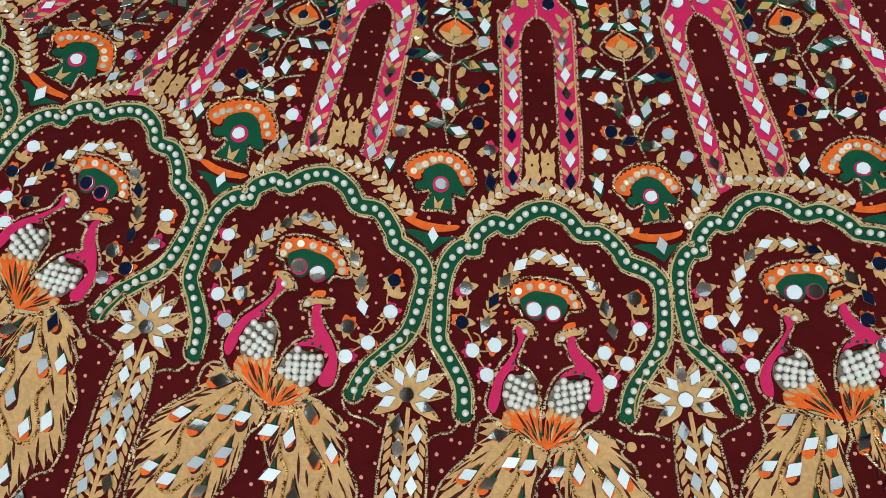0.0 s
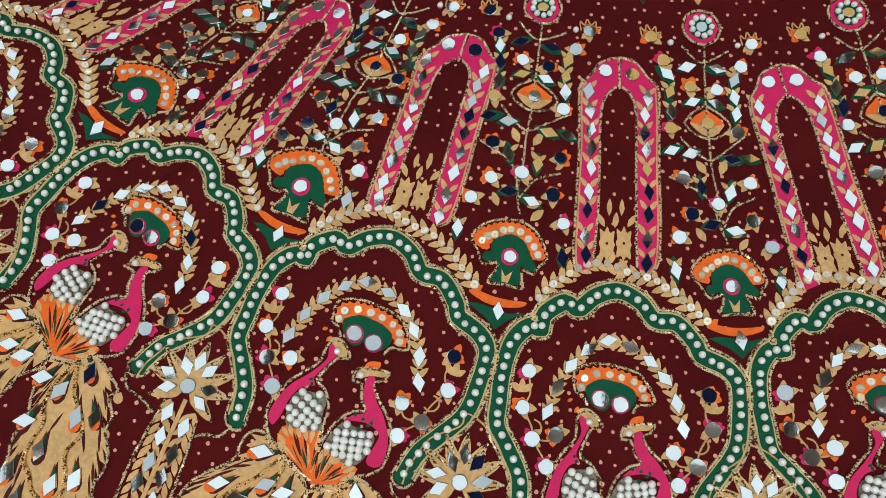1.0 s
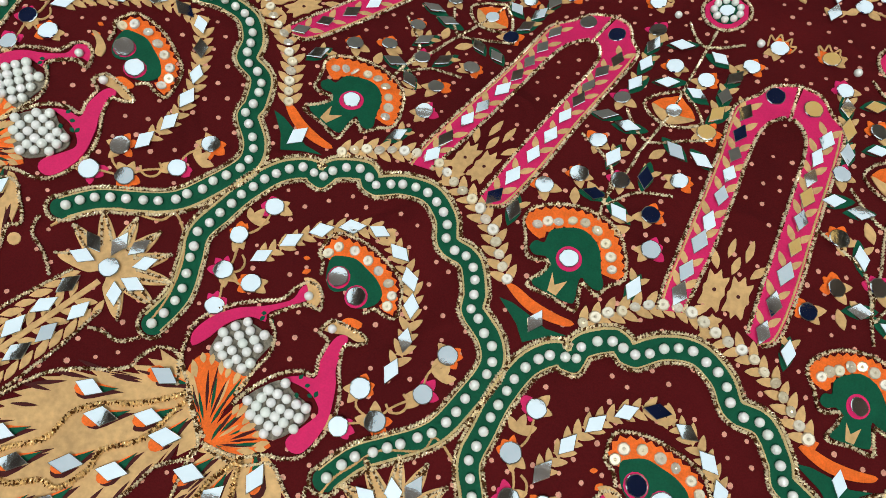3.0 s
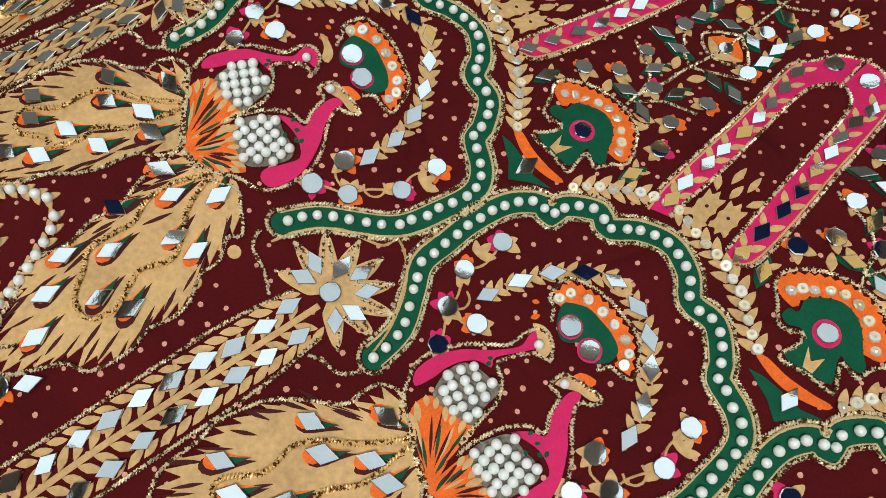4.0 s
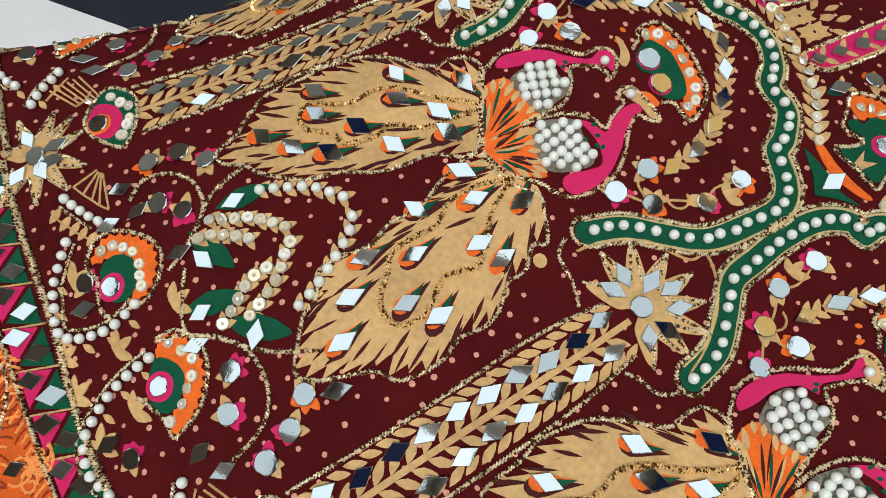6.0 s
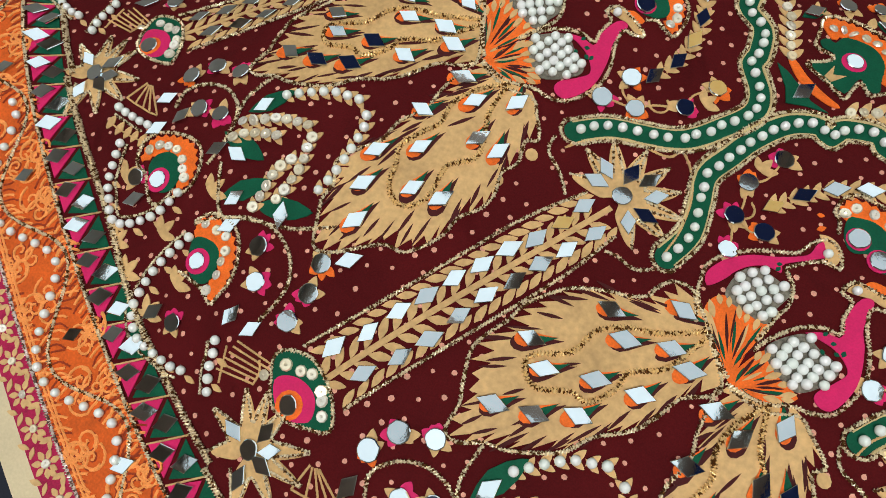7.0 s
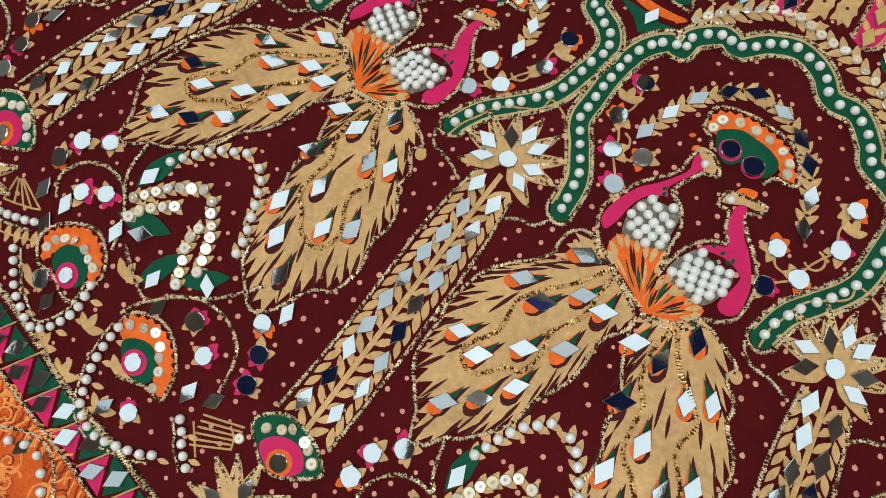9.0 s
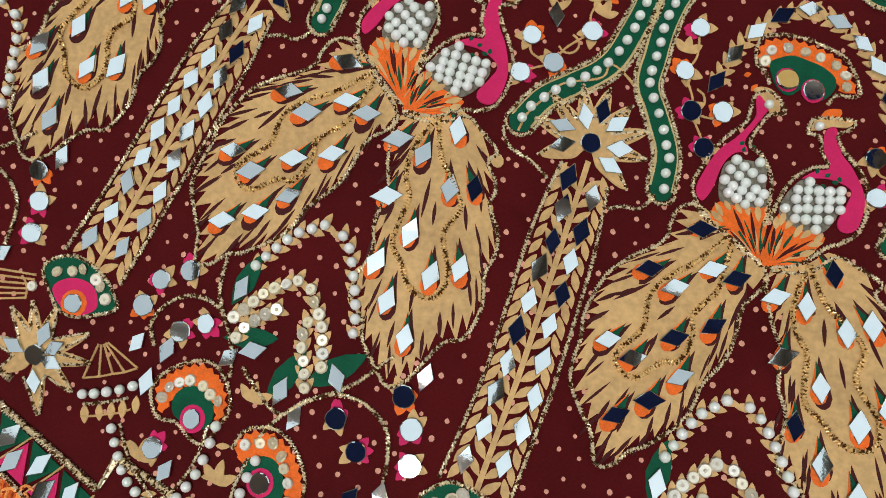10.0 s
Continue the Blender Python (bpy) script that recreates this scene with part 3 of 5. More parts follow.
# ---- building blocks ----
def spline(pts, step, closed=False):
    """Points at an even step along a smooth curve through pts."""
    n, out = len(pts), []
    for i in range(n if closed else n - 1):
        p1, p2 = pts[i], pts[(i + 1) % n]
        p0 = pts[i - 1] if closed or i else p1
        p3 = pts[(i + 2) % n] if closed or i + 2 < n else p2
        m = max(2, int(math.hypot(p2[0] - p1[0], p2[1] - p1[1]) / (step * 0.5)))
        for j in range(m):
            t = j / m
            out.append(tuple(0.5 * (2 * b + (c - a) * t + (2 * a - 5 * b + 4 * c - d) * t * t + (3 * b - a - 3 * c + d) * t**3) for a, b, c, d in zip(p0, p1, p2, p3)))
    out.append(tuple(pts[0] if closed else pts[-1]))
    kept, run, nxt = [out[0]], 0.0, step
    for a, b in zip(out, out[1:]):
        d = math.hypot(b[0] - a[0], b[1] - a[1])
        while run + d >= nxt and d > 0:
            f = (nxt - run) / d
            kept.append((a[0] + f * (b[0] - a[0]), a[1] + f * (b[1] - a[1])))
            nxt += step
        run += d
    if closed and len(kept) > 3 and math.hypot(kept[-1][0] - kept[0][0], kept[-1][1] - kept[0][1]) < 0.5 * step:
        kept.pop()
    return kept


def inside(p, poly):
    hit = False
    for (x0, y0), (x1, y1) in zip(poly, poly[1:] + poly[:1]):
        if (y0 > p[1]) != (y1 > p[1]) and p[0] < x0 + (p[1] - y0) * (x1 - x0) / (y1 - y0):
            hit = not hit
    return hit


def patch(name, spot, outlines, mat, h, parent, step=1.6, smooth=True, cell=8.0, label=""):
    """Painted or laid cloth of about 0.4 mm: filled outlines that follow the drape."""
    if outlines and not isinstance(outlines[0], list):
        outlines = [outlines]
    bm = bmesh.new()
    for pts in outlines:
        pts = spline(pts, step, True) if smooth else pts
        vs = [bm.verts.new((s, r, 0)) for s, r in pts]
        face = bm.faces.new(vs)
        face.normal_update()
        bmesh.ops.triangulate(bm, faces=[face], ngon_method="EAR_CLIP")
    ss, rs = [v.co.x for v in bm.verts], [v.co.y for v in bm.verts]
    for axis, lo, hi in ((0, min(ss), max(ss)), (1, min(rs), max(rs))):
        c = (lo // cell + 1) * cell
        while c < hi:
            co, no = ((c, 0, 0), (1, 0, 0)) if axis == 0 else ((0, c, 0), (0, 1, 0))
            bmesh.ops.bisect_plane(bm, geom=bm.verts[:] + bm.edges[:] + bm.faces[:], plane_co=co, plane_no=no)
            c += cell
    rim = [e for e in bm.edges if len(e.link_faces) == 1]
    made = bmesh.ops.extrude_edge_only(bm, edges=rim)["geom"]
    low = {v for v in made if isinstance(v, bmesh.types.BMVert)}
    for v in bm.verts:
        v.co = spot.at(v.co.x, v.co.y, h - (0.45 if v in low else 0.0))
    bmesh.ops.recalc_face_normals(bm, faces=bm.faces[:])
    tops = [f for f in bm.faces if abs(f.normal.z) > 0.5]
    if tops and sum(f.normal.z for f in tops) < 0:
        bmesh.ops.reverse_faces(bm, faces=bm.faces[:])
    me = bpy.data.meshes.new(name)
    bm.to_mesh(me)
    bm.free()
    me.materials.append(mat)
    ob = new(name, me)
    ob.parent = parent
    return tagged(ob, label)


def cord(name, spot, paths, parent, h=0.9, radius=0.72, mat=None, closed=False, step=1.25, knob=0.45, label=""):
    """Couched metal cord: tubes with a knobbly coil, one mesh for a motif."""
    if paths and not isinstance(paths[0], list):
        paths = [paths]
    verts, faces = [], []
    for pts in paths:
        line = [spot.at(s, r, h) for s, r in spline(pts, step * 0.5, closed)]
        n, base = len(line), len(verts)
        if n < 3:
            continue
        for i, o in enumerate(line):
            a, b = line[i - 1] if i or closed else o, line[(i + 1) % n] if i + 1 < n or closed else o
            d = (b - a).normalized()
            side = d.cross(Vector((0, 0, 1))).normalized()
            up = side.cross(d)
            rad = 0.00116 * radius * ((1.0 + knob * 0.5) if i % 2 else (1.0 - knob)) * random.uniform(0.88, 1.12)
            o = o + side * random.gauss(0, 0.00016 * knob)
            for q in range(5):
                w = 2 * math.pi * q / 5 + i * 0.6
                verts.append(o + side * (rad * math.cos(w)) + up * (rad * math.sin(w)))
        for i in range(n if closed else n - 1):
            for q in range(5):
                a, b = base + i * 5 + q, base + i * 5 + (q + 1) % 5
                c, d = base + (i + 1) % n * 5 + (q + 1) % 5, base + (i + 1) % n * 5 + q
                faces.append((a, b, c, d))
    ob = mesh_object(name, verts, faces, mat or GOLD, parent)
    return tagged(ob, label)


def piece_mesh(name, outline, thick, mat, bevel, cap=0.0):
    """A cut piece with a bevelled rim, its underside open; cap: height of a small stone in its middle."""
    n, verts, faces = len(outline), [], []
    for f, z in ((1.0, 0.0), (1.0, thick - bevel), (1.0 - bevel / 3.0, thick)):
        verts += [(x * f * 0.001, y * f * 0.001, z * 0.001) for x, y in outline]
    for k in (0, n):
        faces += [(k + i, k + (i + 1) % n, k + n + (i + 1) % n, k + n + i) for i in range(n)]
    faces.append(tuple(range(2 * n, 3 * n)))
    if cap:
        b = len(verts)
        m = 6
        for rr, z in ((0.3, thick), (0.1, thick + cap)):
            verts += [(rr * outline[0][0] * math.cos(2 * math.pi * i / m) * 0.001, rr * outline[0][0] * math.sin(2 * math.pi * i / m) * 0.001, z * 0.001) for i in range(m)]
        faces += [(b + i, b + (i + 1) % m, b + m + (i + 1) % m, b + m + i) for i in range(m)]
        faces.append(tuple(range(b + m, b + 2 * m)))
    me = bpy.data.meshes.new(name)
    me.from_pydata(verts, [], faces)
    me.materials.append(mat)
    me.update()
    return me


def ring(r, n, k=1.0):
    return [(r * math.cos(2 * math.pi * i / n), r * k * math.sin(2 * math.pi * i / n)) for i in range(n)]


def pearl_mesh():
    bm = bmesh.new()
    bmesh.ops.create_uvsphere(bm, u_segments=14, v_segments=9, radius=0.0018)
    for f in bm.faces:
        f.smooth = True
    me = bpy.data.meshes.new("pearl")
    bm.to_mesh(me)
    bm.free()
    me.materials.append(PEARL)
    return me


PEARL_ME = pearl_mesh()
ROUND_MES = [piece_mesh("round_mirror", [(x + random.gauss(0, 0.10), y + random.gauss(0, 0.10)) for x, y in ring(4.1, 18)], 0.9, MIRROR, 0.25) for i in range(4)]
DIAMOND_MES = [piece_mesh("diamond_mirror", [(3.3 + random.gauss(0, 0.15), random.gauss(0, 0.3)), (random.gauss(0, 0.2), 5.7), (-3.3, random.gauss(0, 0.3)), (random.gauss(0, 0.2), -5.7)], 0.9, MIRROR, 0.2) for i in range(5)]
SEQUIN_ME = piece_mesh("sequin", ring(2.15, 9), 0.7, SEQUIN, 0.55, 0.3)


def pearl(spot, s, r, parent, h=1.3, size=1.0):
    m = spot.place(s, r, h) @ Matrix.Scale(size * random.uniform(0.94, 1.05), 4)
    return link_mesh("pearl", PEARL_ME, m, parent) if seen_part(m.translation) else None


def round_mirror(spot, s, r, parent, h=0.55, size=1.0):
    m = spot.place(s, r, h, random.uniform(0, 360), (random.gauss(0, 3.6), random.gauss(0, 3.6))) @ Matrix.Scale(size * random.uniform(0.93, 1.06), 4)
    return link_mesh("round_mirror", random.choice(ROUND_MES), m, parent) if seen_part(m.translation) else None


def diamond_mirror(spot, s, r, parent, turn=0.0, h=0.55, size=1.0):
    m = spot.place(s, r, h, turn + random.gauss(0, 5), (random.gauss(0, 3.6), random.gauss(0, 3.6))) @ Matrix.Scale(size * random.uniform(0.92, 1.08), 4)
    return link_mesh("diamond_mirror", random.choice(DIAMOND_MES), m, parent) if seen_part(m.translation) else None


def sequin(spot, s, r, parent, h=0.6, size=1.0):
    m = spot.place(s, r, h, random.uniform(0, 360), (random.gauss(0, 11), random.gauss(0, 11))) @ Matrix.Scale(size * random.uniform(0.92, 1.1), 4)
    return link_mesh("sequin", SEQUIN_ME, m, parent) if seen_part(m.translation) else None


def leaf_outline(s, r, ang, length, width, blunt=0.5):
    """An almond outline from its root (s, r); ang: degrees, 0 to the waist, 90 to +s."""
    c, d = math.sin(radians(ang)), -math.cos(radians(ang))
    out = []
    for f, w in ((0, 0), (0.22, 0.62), (0.22 + 0.3 * blunt, 1.0), (0.85, 0.55), (1.0, 0)):
        out.append((f * length, w * width / 2))
    pts = out + [(f, -w) for f, w in out[-2:0:-1]]
    return [(s + a * c - b * d, r + a * d + b * c) for a, b in pts]


def almond_mesh(name, mat, points):
    """A flat printed shape of unit length along +y, 0.3 mm proud, with its sides."""
    n = len(points)
    verts = [(x, y, 0.0) for x, y in points] + [(x, y, -0.0004) for x, y in points]
    faces = [tuple(range(n))] + [(i, i + n, (i + 1) % n + n, (i + 1) % n) for i in range(n)]
    me = bpy.data.meshes.new(name)
    me.from_pydata(verts, [], faces)
    me.materials.append(mat)
    me.update()
    return me


ALMOND = ((0, 0), (0.3, 0.2), (0.5, 0.44), (0.38, 0.72), (0.16, 0.92), (0, 1), (-0.16, 0.92), (-0.38, 0.72), (-0.5, 0.44), (-0.3, 0.2))
TEAR = ((0, 0), (0.2, 0.34), (0.42, 0.6), (0.5, 0.8), (0.34, 0.94), (0.1, 1.0), (-0.1, 1.0), (-0.34, 0.94), (-0.5, 0.8), (-0.42, 0.6), (-0.2, 0.34))
SHAPES = {}


def print_piece(name, spot, parent, mat, s, r, ang, length, width, h, shape=ALMOND):
    """One printed leaf, petal or eye: root at (s, r), pointing ang degrees (0 to the waist, 90 to +s)."""
    key = (name, mat.name)
    if key not in SHAPES:
        SHAPES[key] = almond_mesh(name, mat, shape)
    m = spot.place(s, r, h + random.uniform(-0.04, 0.04), ang)
    if not seen_part(m.translation):
        return None
    f = random.uniform(0.92, 1.1) * 0.001
    return link_mesh(name, SHAPES[key], m @ Matrix.Diagonal((width * f, length * f, 1.0, 1.0)), parent)


def leaf(s, r, ang, length, width, blunt=0.5):
    return (s, r, ang, length, width)


def leaves_on(spot, parent, items, mat, h, name="leaf"):
    for item in items:
        print_piece(name, spot, parent, mat, *item, h)


def heading(a, b):
    """Degrees of the way from a to b: 0 to the waist, 90 to +s."""
    return math.degrees(math.atan2(b[0] - a[0], -(b[1] - a[1])))


def ahead(p, ang, d, off=0.0):
    c, e = math.sin(radians(ang)), -math.cos(radians(ang))
    return (p[0] + d * c - off * e, p[1] + d * e + off * c)


def motif(name, label=""):
    ob = new(name)
    ob.parent = skirt
    return tagged(ob, label)


skirt = tagged(new("embroidered_skirt"), "maroon flared skirt with mirror, pearl and gold cord embroidery, spread flat", "skirt")


def build_cloth():
    verts, faces = [], []
    na, nr = 210, 140
    for i in range(na + 1):
        phi = AXIS + SECTOR * (-3.15 + 6.95 * i / na)
        for j in range(nr + 1):
            verts.append(polar(phi, 0.06 + 0.854 * j / nr))
    top = len(verts)
    rim = [i * (nr + 1) + nr for i in range(na + 1)]
    verts += [verts[i] - Vector((0, 0, 0.0015)) for i in rim]
    for i in range(na):
        for j in range(nr):
            a = i * (nr + 1) + j
            faces.append((a, a + 1, a + nr + 2, a + nr + 1))
        faces.append((rim[i], top + i, top + i + 1, rim[i + 1]))
    return mesh_object("cloth", verts, faces, MAROON, skirt, True)


cloth = build_cloth()


def build_dots():
    """The sprigged ground: small printed dots, too many to count."""
    verts, faces = [], []
    row, r = 0, 0.30
    while r < 0.838:
        n = int(SECTOR * r / 0.0088)
        for i in range(-3 * n - n // 2, 4 * n):
            if random.random() < 0.12:
                continue
            phi = AXIS + SECTOR * (i + 0.5 * (row % 2) + random.gauss(0, 0.12)) / n
            rr = r + random.gauss(0, 0.0009)
            if not seen_part(polar(phi, rr)):
                continue
            k, rad, b = 7, random.uniform(0.0008, 0.00118), len(verts)
            for q in range(k):
                w = 2 * math.pi * q / k
                verts.append(polar(phi + rad * math.cos(w) / rr, rr + rad * random.uniform(0.85, 1.15) * math.sin(w), 0.00022))
            faces.append(tuple(range(b + k - 1, b - 1, -1)))
        r += 0.0082
        row += 1
    dots = mesh_object("dot_print", verts, faces, DOT, skirt)
    return tagged(dots, "small salmon dots printed over the maroon cloth", "", "", "stuff")


build_dots()


# ---- motifs ----
def offset_line(pts, d):
    out = []
    for i, p in enumerate(pts):
        a, b = pts[max(0, i - 1)], pts[min(len(pts) - 1, i + 1)]
        l = math.hypot(b[0] - a[0], b[1] - a[1]) or 1.0
        out.append((p[0] - d * (b[1] - a[1]) / l, p[1] + d * (b[0] - a[0]) / l))
    return out


def build_arch_band(k):
    sp, m = Spot(k), motif("arch_band", "green scalloped arch band edged with gold cord")
    line = spline(BAND_A + BAND_B[1:], 2.2)
    inner, outer = offset_line(line, 4.1), offset_line(line, -4.4)
    verts, faces = [], []
    for f in range(len(line)):
        for q in range(6):
            w = q / 5
            verts.append(sp.at(inner[f][0] * (1 - w) + outer[f][0] * w, inner[f][1] * (1 - w) + outer[f][1] * w, 0.55))
    for f in range(len(line) - 1):
        for q in range(5):
            a = f * 6 + q
            faces.append((a, a + 6, a + 7, a + 1))
    mesh_object("band_cloth", verts, faces, GREEN, m)
    even = spline(line, 3.0)
    ends = []
    for tip, before in ((even[0], even[2]), (even[-1], even[-3])):
        way = heading(before, tip)
        patch("band_end", sp, [ahead(tip, way + a, 4.5) for a in range(-90, 91, 18)], GREEN, 0.56, m, smooth=False)
        ends.append([ahead(tip, way + a, 5.8) for a in range(-70, 71, 28)])
    first, last = ends
    near, far = offset_line(even, 5.2), offset_line(even, -5.9)
    if math.hypot(last[0][0] - near[-1][0], last[0][1] - near[-1][1]) > math.hypot(last[-1][0] - near[-1][0], last[-1][1] - near[-1][1]):
        last = last[::-1]
    if math.hypot(first[0][0] - far[0][0], first[0][1] - far[0][1]) > math.hypot(first[-1][0] - far[0][0], first[-1][1] - far[0][1]):
        first = first[::-1]
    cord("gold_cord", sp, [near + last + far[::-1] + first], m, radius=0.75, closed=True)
    cord("pale_cord", sp, [offset_line(even, -4.6)], m, 0.8, 0.5, PALE, knob=0.1)
    cord("pale_cord", sp, [offset_line(even, 4.1)], m, 0.7, 0.3, PALE, knob=0.1)
    beads = spline(line, 5.75)
    for i, (s, r) in enumerate(beads):
        pearl(sp, s + random.gauss(0, 0.35), r + random.gauss(0, 0.35), m, 2.0, 1.08)


def build_sequin_garland(k):
    """Sequins between leaf pairs, along the arch's crest."""
    sp, m = Spot(k), motif("sequin_garland", "row of champagne sequins between printed tan leaves")
    line = spline(CREST, 5.6)
    leaves = []
    for i, (s, r) in enumerate(line):
        a, b = line[max(0, i - 1)], line[min(len(line) - 1, i + 1)]
        way = heading(a, b) if s < 0 else heading(b, a)
        for off in (-1, 1):
            leaves.append(leaf(*ahead((s, r), way, -1.0, off * 1.0), way + off * -48, 8.6, 3.6))
        sequin(sp, s, r, m, 1.0, 1.12)
    leaves_on(sp, m, leaves, BEIGE, 0.5)


def feather_tail(k, name, outline, mirrors, loop, root):
    sp, m = Spot(k), motif(name, "tan feathered peacock tail with mirror eyes and gold cord")
    line, jag = spline(outline, 2.7, True), []
    for i, (s, r) in enumerate(line):
        far = math.hypot(s - root[0], r - root[1])
        way = heading(root, (s, r))
        if far < 23:
            jag.append((s, r))
            continue
        jag.append(ahead((s, r), way, random.uniform(0.5, 3.6) if i % 2 else -random.uniform(2.5, 6.5), random.gauss(0, 0.4)))
    patch("feather", sp, jag, BEIGE, 0.55, m, smooth=False)
    for p in line[::3]:
        way, far = heading(root, p), math.hypot(p[0] - root[0], p[1] - root[1])
        if far > 30:
            q = ahead(p, way + random.gauss(0, 5), -random.uniform(9, 15))
            print_piece("feather_slit", sp, m, BROWN, *q, way + random.gauss(0, 7), random.uniform(9, 15), random.uniform(0.9, 1.7), 0.75)
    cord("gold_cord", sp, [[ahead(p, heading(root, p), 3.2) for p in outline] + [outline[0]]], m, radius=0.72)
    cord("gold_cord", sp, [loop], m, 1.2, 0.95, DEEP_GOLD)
    for s, r in mirrors:
        way = heading(root, (s, r))
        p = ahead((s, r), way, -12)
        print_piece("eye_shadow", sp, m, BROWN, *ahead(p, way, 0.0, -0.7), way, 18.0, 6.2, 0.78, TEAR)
        print_piece("eye_rim", sp, m, ORANGE, *ahead(p, way, 2.0, 0.5), way, 15.8, 5.9, 0.95, TEAR)
        print_piece("eye_wedge", sp, m, GREEN, *ahead(p, way, 2.0, 0.5), way - 6, 10, 3.2, 1.1, TEAR)
        for j in (-1, 1):
            if random.random() < 0.4:
                q = ahead((s, r), way, random.uniform(2, 9), j * random.uniform(4.5, 7.0))
                if inside(q, line):
                    print_piece("feather_slit", sp, m, BROWN, *q, way + random.gauss(0, 6), random.uniform(8, 16), 1.5, 0.75)
        diamond_mirror(sp, s, r, m, way * 0.35 if abs(way) < 90 else (way - 180) * 0.35, 1.4, 1.06)


def build_peacock(k, name, pink, outline, wing, fan, beak, eye, root):
    sp, m = Spot(k, False, "bird_a" if eye[0] < -5 else "bird_b"), motif(name, "pink peacock with a pearl wing and orange feathers")
    patch("body", sp, pink, PINK, 0.8, m)
    patch("wing", sp, wing, OLIVE, 0.75, m)
    patch("feather_fan", sp, fan, ORANGE, 0.65, m)
    edge = [p for p in spline(fan, 2.1, True) if math.hypot(p[0] - root[0], p[1] - root[1]) > 12]
    longest = max(math.hypot(p[0] - root[0], p[1] - root[1]) for p in edge)
    inks = (GREEN, ORANGE, BROWN, BROWN, ORANGE, GREEN, BROWN, BEIGE, ORANGE)
    for i, p in enumerate(edge):
        way, far = heading(root, p), math.hypot(p[0] - root[0], p[1] - root[1])
        start = ahead(root, way, far * random.uniform(0.1, 0.42))
        print_piece("feather_streak", sp, m, inks[i % 9], *start, way + random.gauss(0, 4), far * random.uniform(0.42, 0.62), random.uniform(0.9, 1.5), 0.82 + 0.04 * (i % 4))
        if far > 0.68 * longest and i % 2:
            print_piece("feather_tip", sp, m, BEIGE, *ahead(p, way, 0.5), way + 180 + random.gauss(0, 6), random.uniform(4, 7), 2.4, 1.0)
    patch("beak", sp, beak, BEIGE, 0.9, m)
    cord("gold_cord", sp, [outline], m, radius=0.75)
    cs, cr = sum(p[0] for p in wing) / len(wing), sum(p[1] for p in wing) / len(wing)
    tilt = radians(18 if cs < 0 else -12)
    for i in range(-4, 5):
        for j in range(-4, 5):
            u, v = 3.95 * i, 3.95 * j
            q = (cs + u * math.cos(tilt) - v * math.sin(tilt), cr + u * math.sin(tilt) + v * math.cos(tilt))
            if inside((cs + (q[0] - cs) * 0.99, cr + (q[1] - cr) * 0.99), wing):
                pearl(sp, q[0] + random.gauss(0, 0.2), q[1] + random.gauss(0, 0.2), m, 2.2, 1.1)
    pearl(sp, *eye, m, 1.9, 1.0)
    dabs = [leaf(*q, 40 * i, 2.4, 1.7) for i, q in enumerate(((-19.5, 627.5), (-21.5, 625.5), (-17.5, 625.0)) if cs < 0 else ((6.0, 629.0), (9.5, 629.5), (12.5, 631.0), (9.0, 633.0), (14.5, 628.0)))]
    leaves_on(sp, m, dabs, GREEN, 1.0, "green_dab")


def sequin_fan(sp, m, orange, green, cords, seqs, mirrors, closed=True):
    """A small peacock-feather crown: orange scalloped fan, green heart, sequins and a mirror."""
    line = spline(orange, 1.9, True)
    c = (sum(p[0] for p in green) / len(green), sum(p[1] for p in green) / len(green))
    patch("orange_fan", sp, [ahead(p, heading(c, p), 0.7 if i % 2 else -0.7) for i, p in enumerate(line)], ORANGE, 0.6, m, smooth=False)
    patch("green_heart", sp, green, GREEN, 0.75, m)
    cord("gold_cord", sp, [cords], m, radius=0.72, closed=closed)
    for s, r in seqs:
        sequin(sp, s, r, m, 0.95, 1.05)
    for s, r in mirrors:
        patch("pink_ring", sp, [(s + x, r + y) for x, y in ring(5.3, 14)], PINK, 0.92, m)
        round_mirror(sp, s, r, m, 1.1, 0.92)


def build_crownlet(k):
    sp, m = Spot(k, False, "crest"), motif("crest_fan", "small orange and green feather crest with sequins")
    sequin_fan(sp, m, CROWNLET_ORANGE, CROWNLET_GREEN, CROWNLET_CORD, CROWNLET_SEQ, [], False)
    patch("orange_crest", Spot(k, False, "bird_b"), B2_CREST, ORANGE, 0.7, m)
    leaves_on(sp, m, [leaf(-21, 603, 30, 4, 2.4), leaf(-25, 598, 60, 3, 2)], ORANGE, 0.6, "orange_dab")
    for s, r in CROWNLET_MIR:
        patch("pink_ring", sp, ring_at(s, r, 4.7, 14), PINK, 0.92, m, smooth=False)
        round_mirror(sp, s, r, m, 1.1, 1.02)


def build_mirror_garland(k):
    sp, m = Spot(k), motif("mirror_garland", "curved row of diamond mirrors between printed tan leaves")
    row = GARLAND if k < 1 else GARLAND_LOW
    leaves, line = [], spline(row, 0.8)
    peak = min(range(len(line)), key=lambda i: line[i][1])
    for i in range(0, len(line), 6):
        a, b = line[max(0, i - 3)], line[min(len(line) - 1, i + 3)]
        way = heading(a, b) if i < peak else heading(b, a)
        for off in (-1, 1):
            leaves.append(leaf(*ahead(line[i], way, -2.0, off * 1.6), way - off * 46, 8.2, 3.1))
    leaves_on(sp, m, leaves, BEIGE, 0.5)
    for i, (s, r) in enumerate(row):
        a, b = row[max(0, i - 1)], row[min(len(row) - 1, i + 1)]
        diamond_mirror(sp, s, r, m, heading(a, b), 1.0, 0.98)


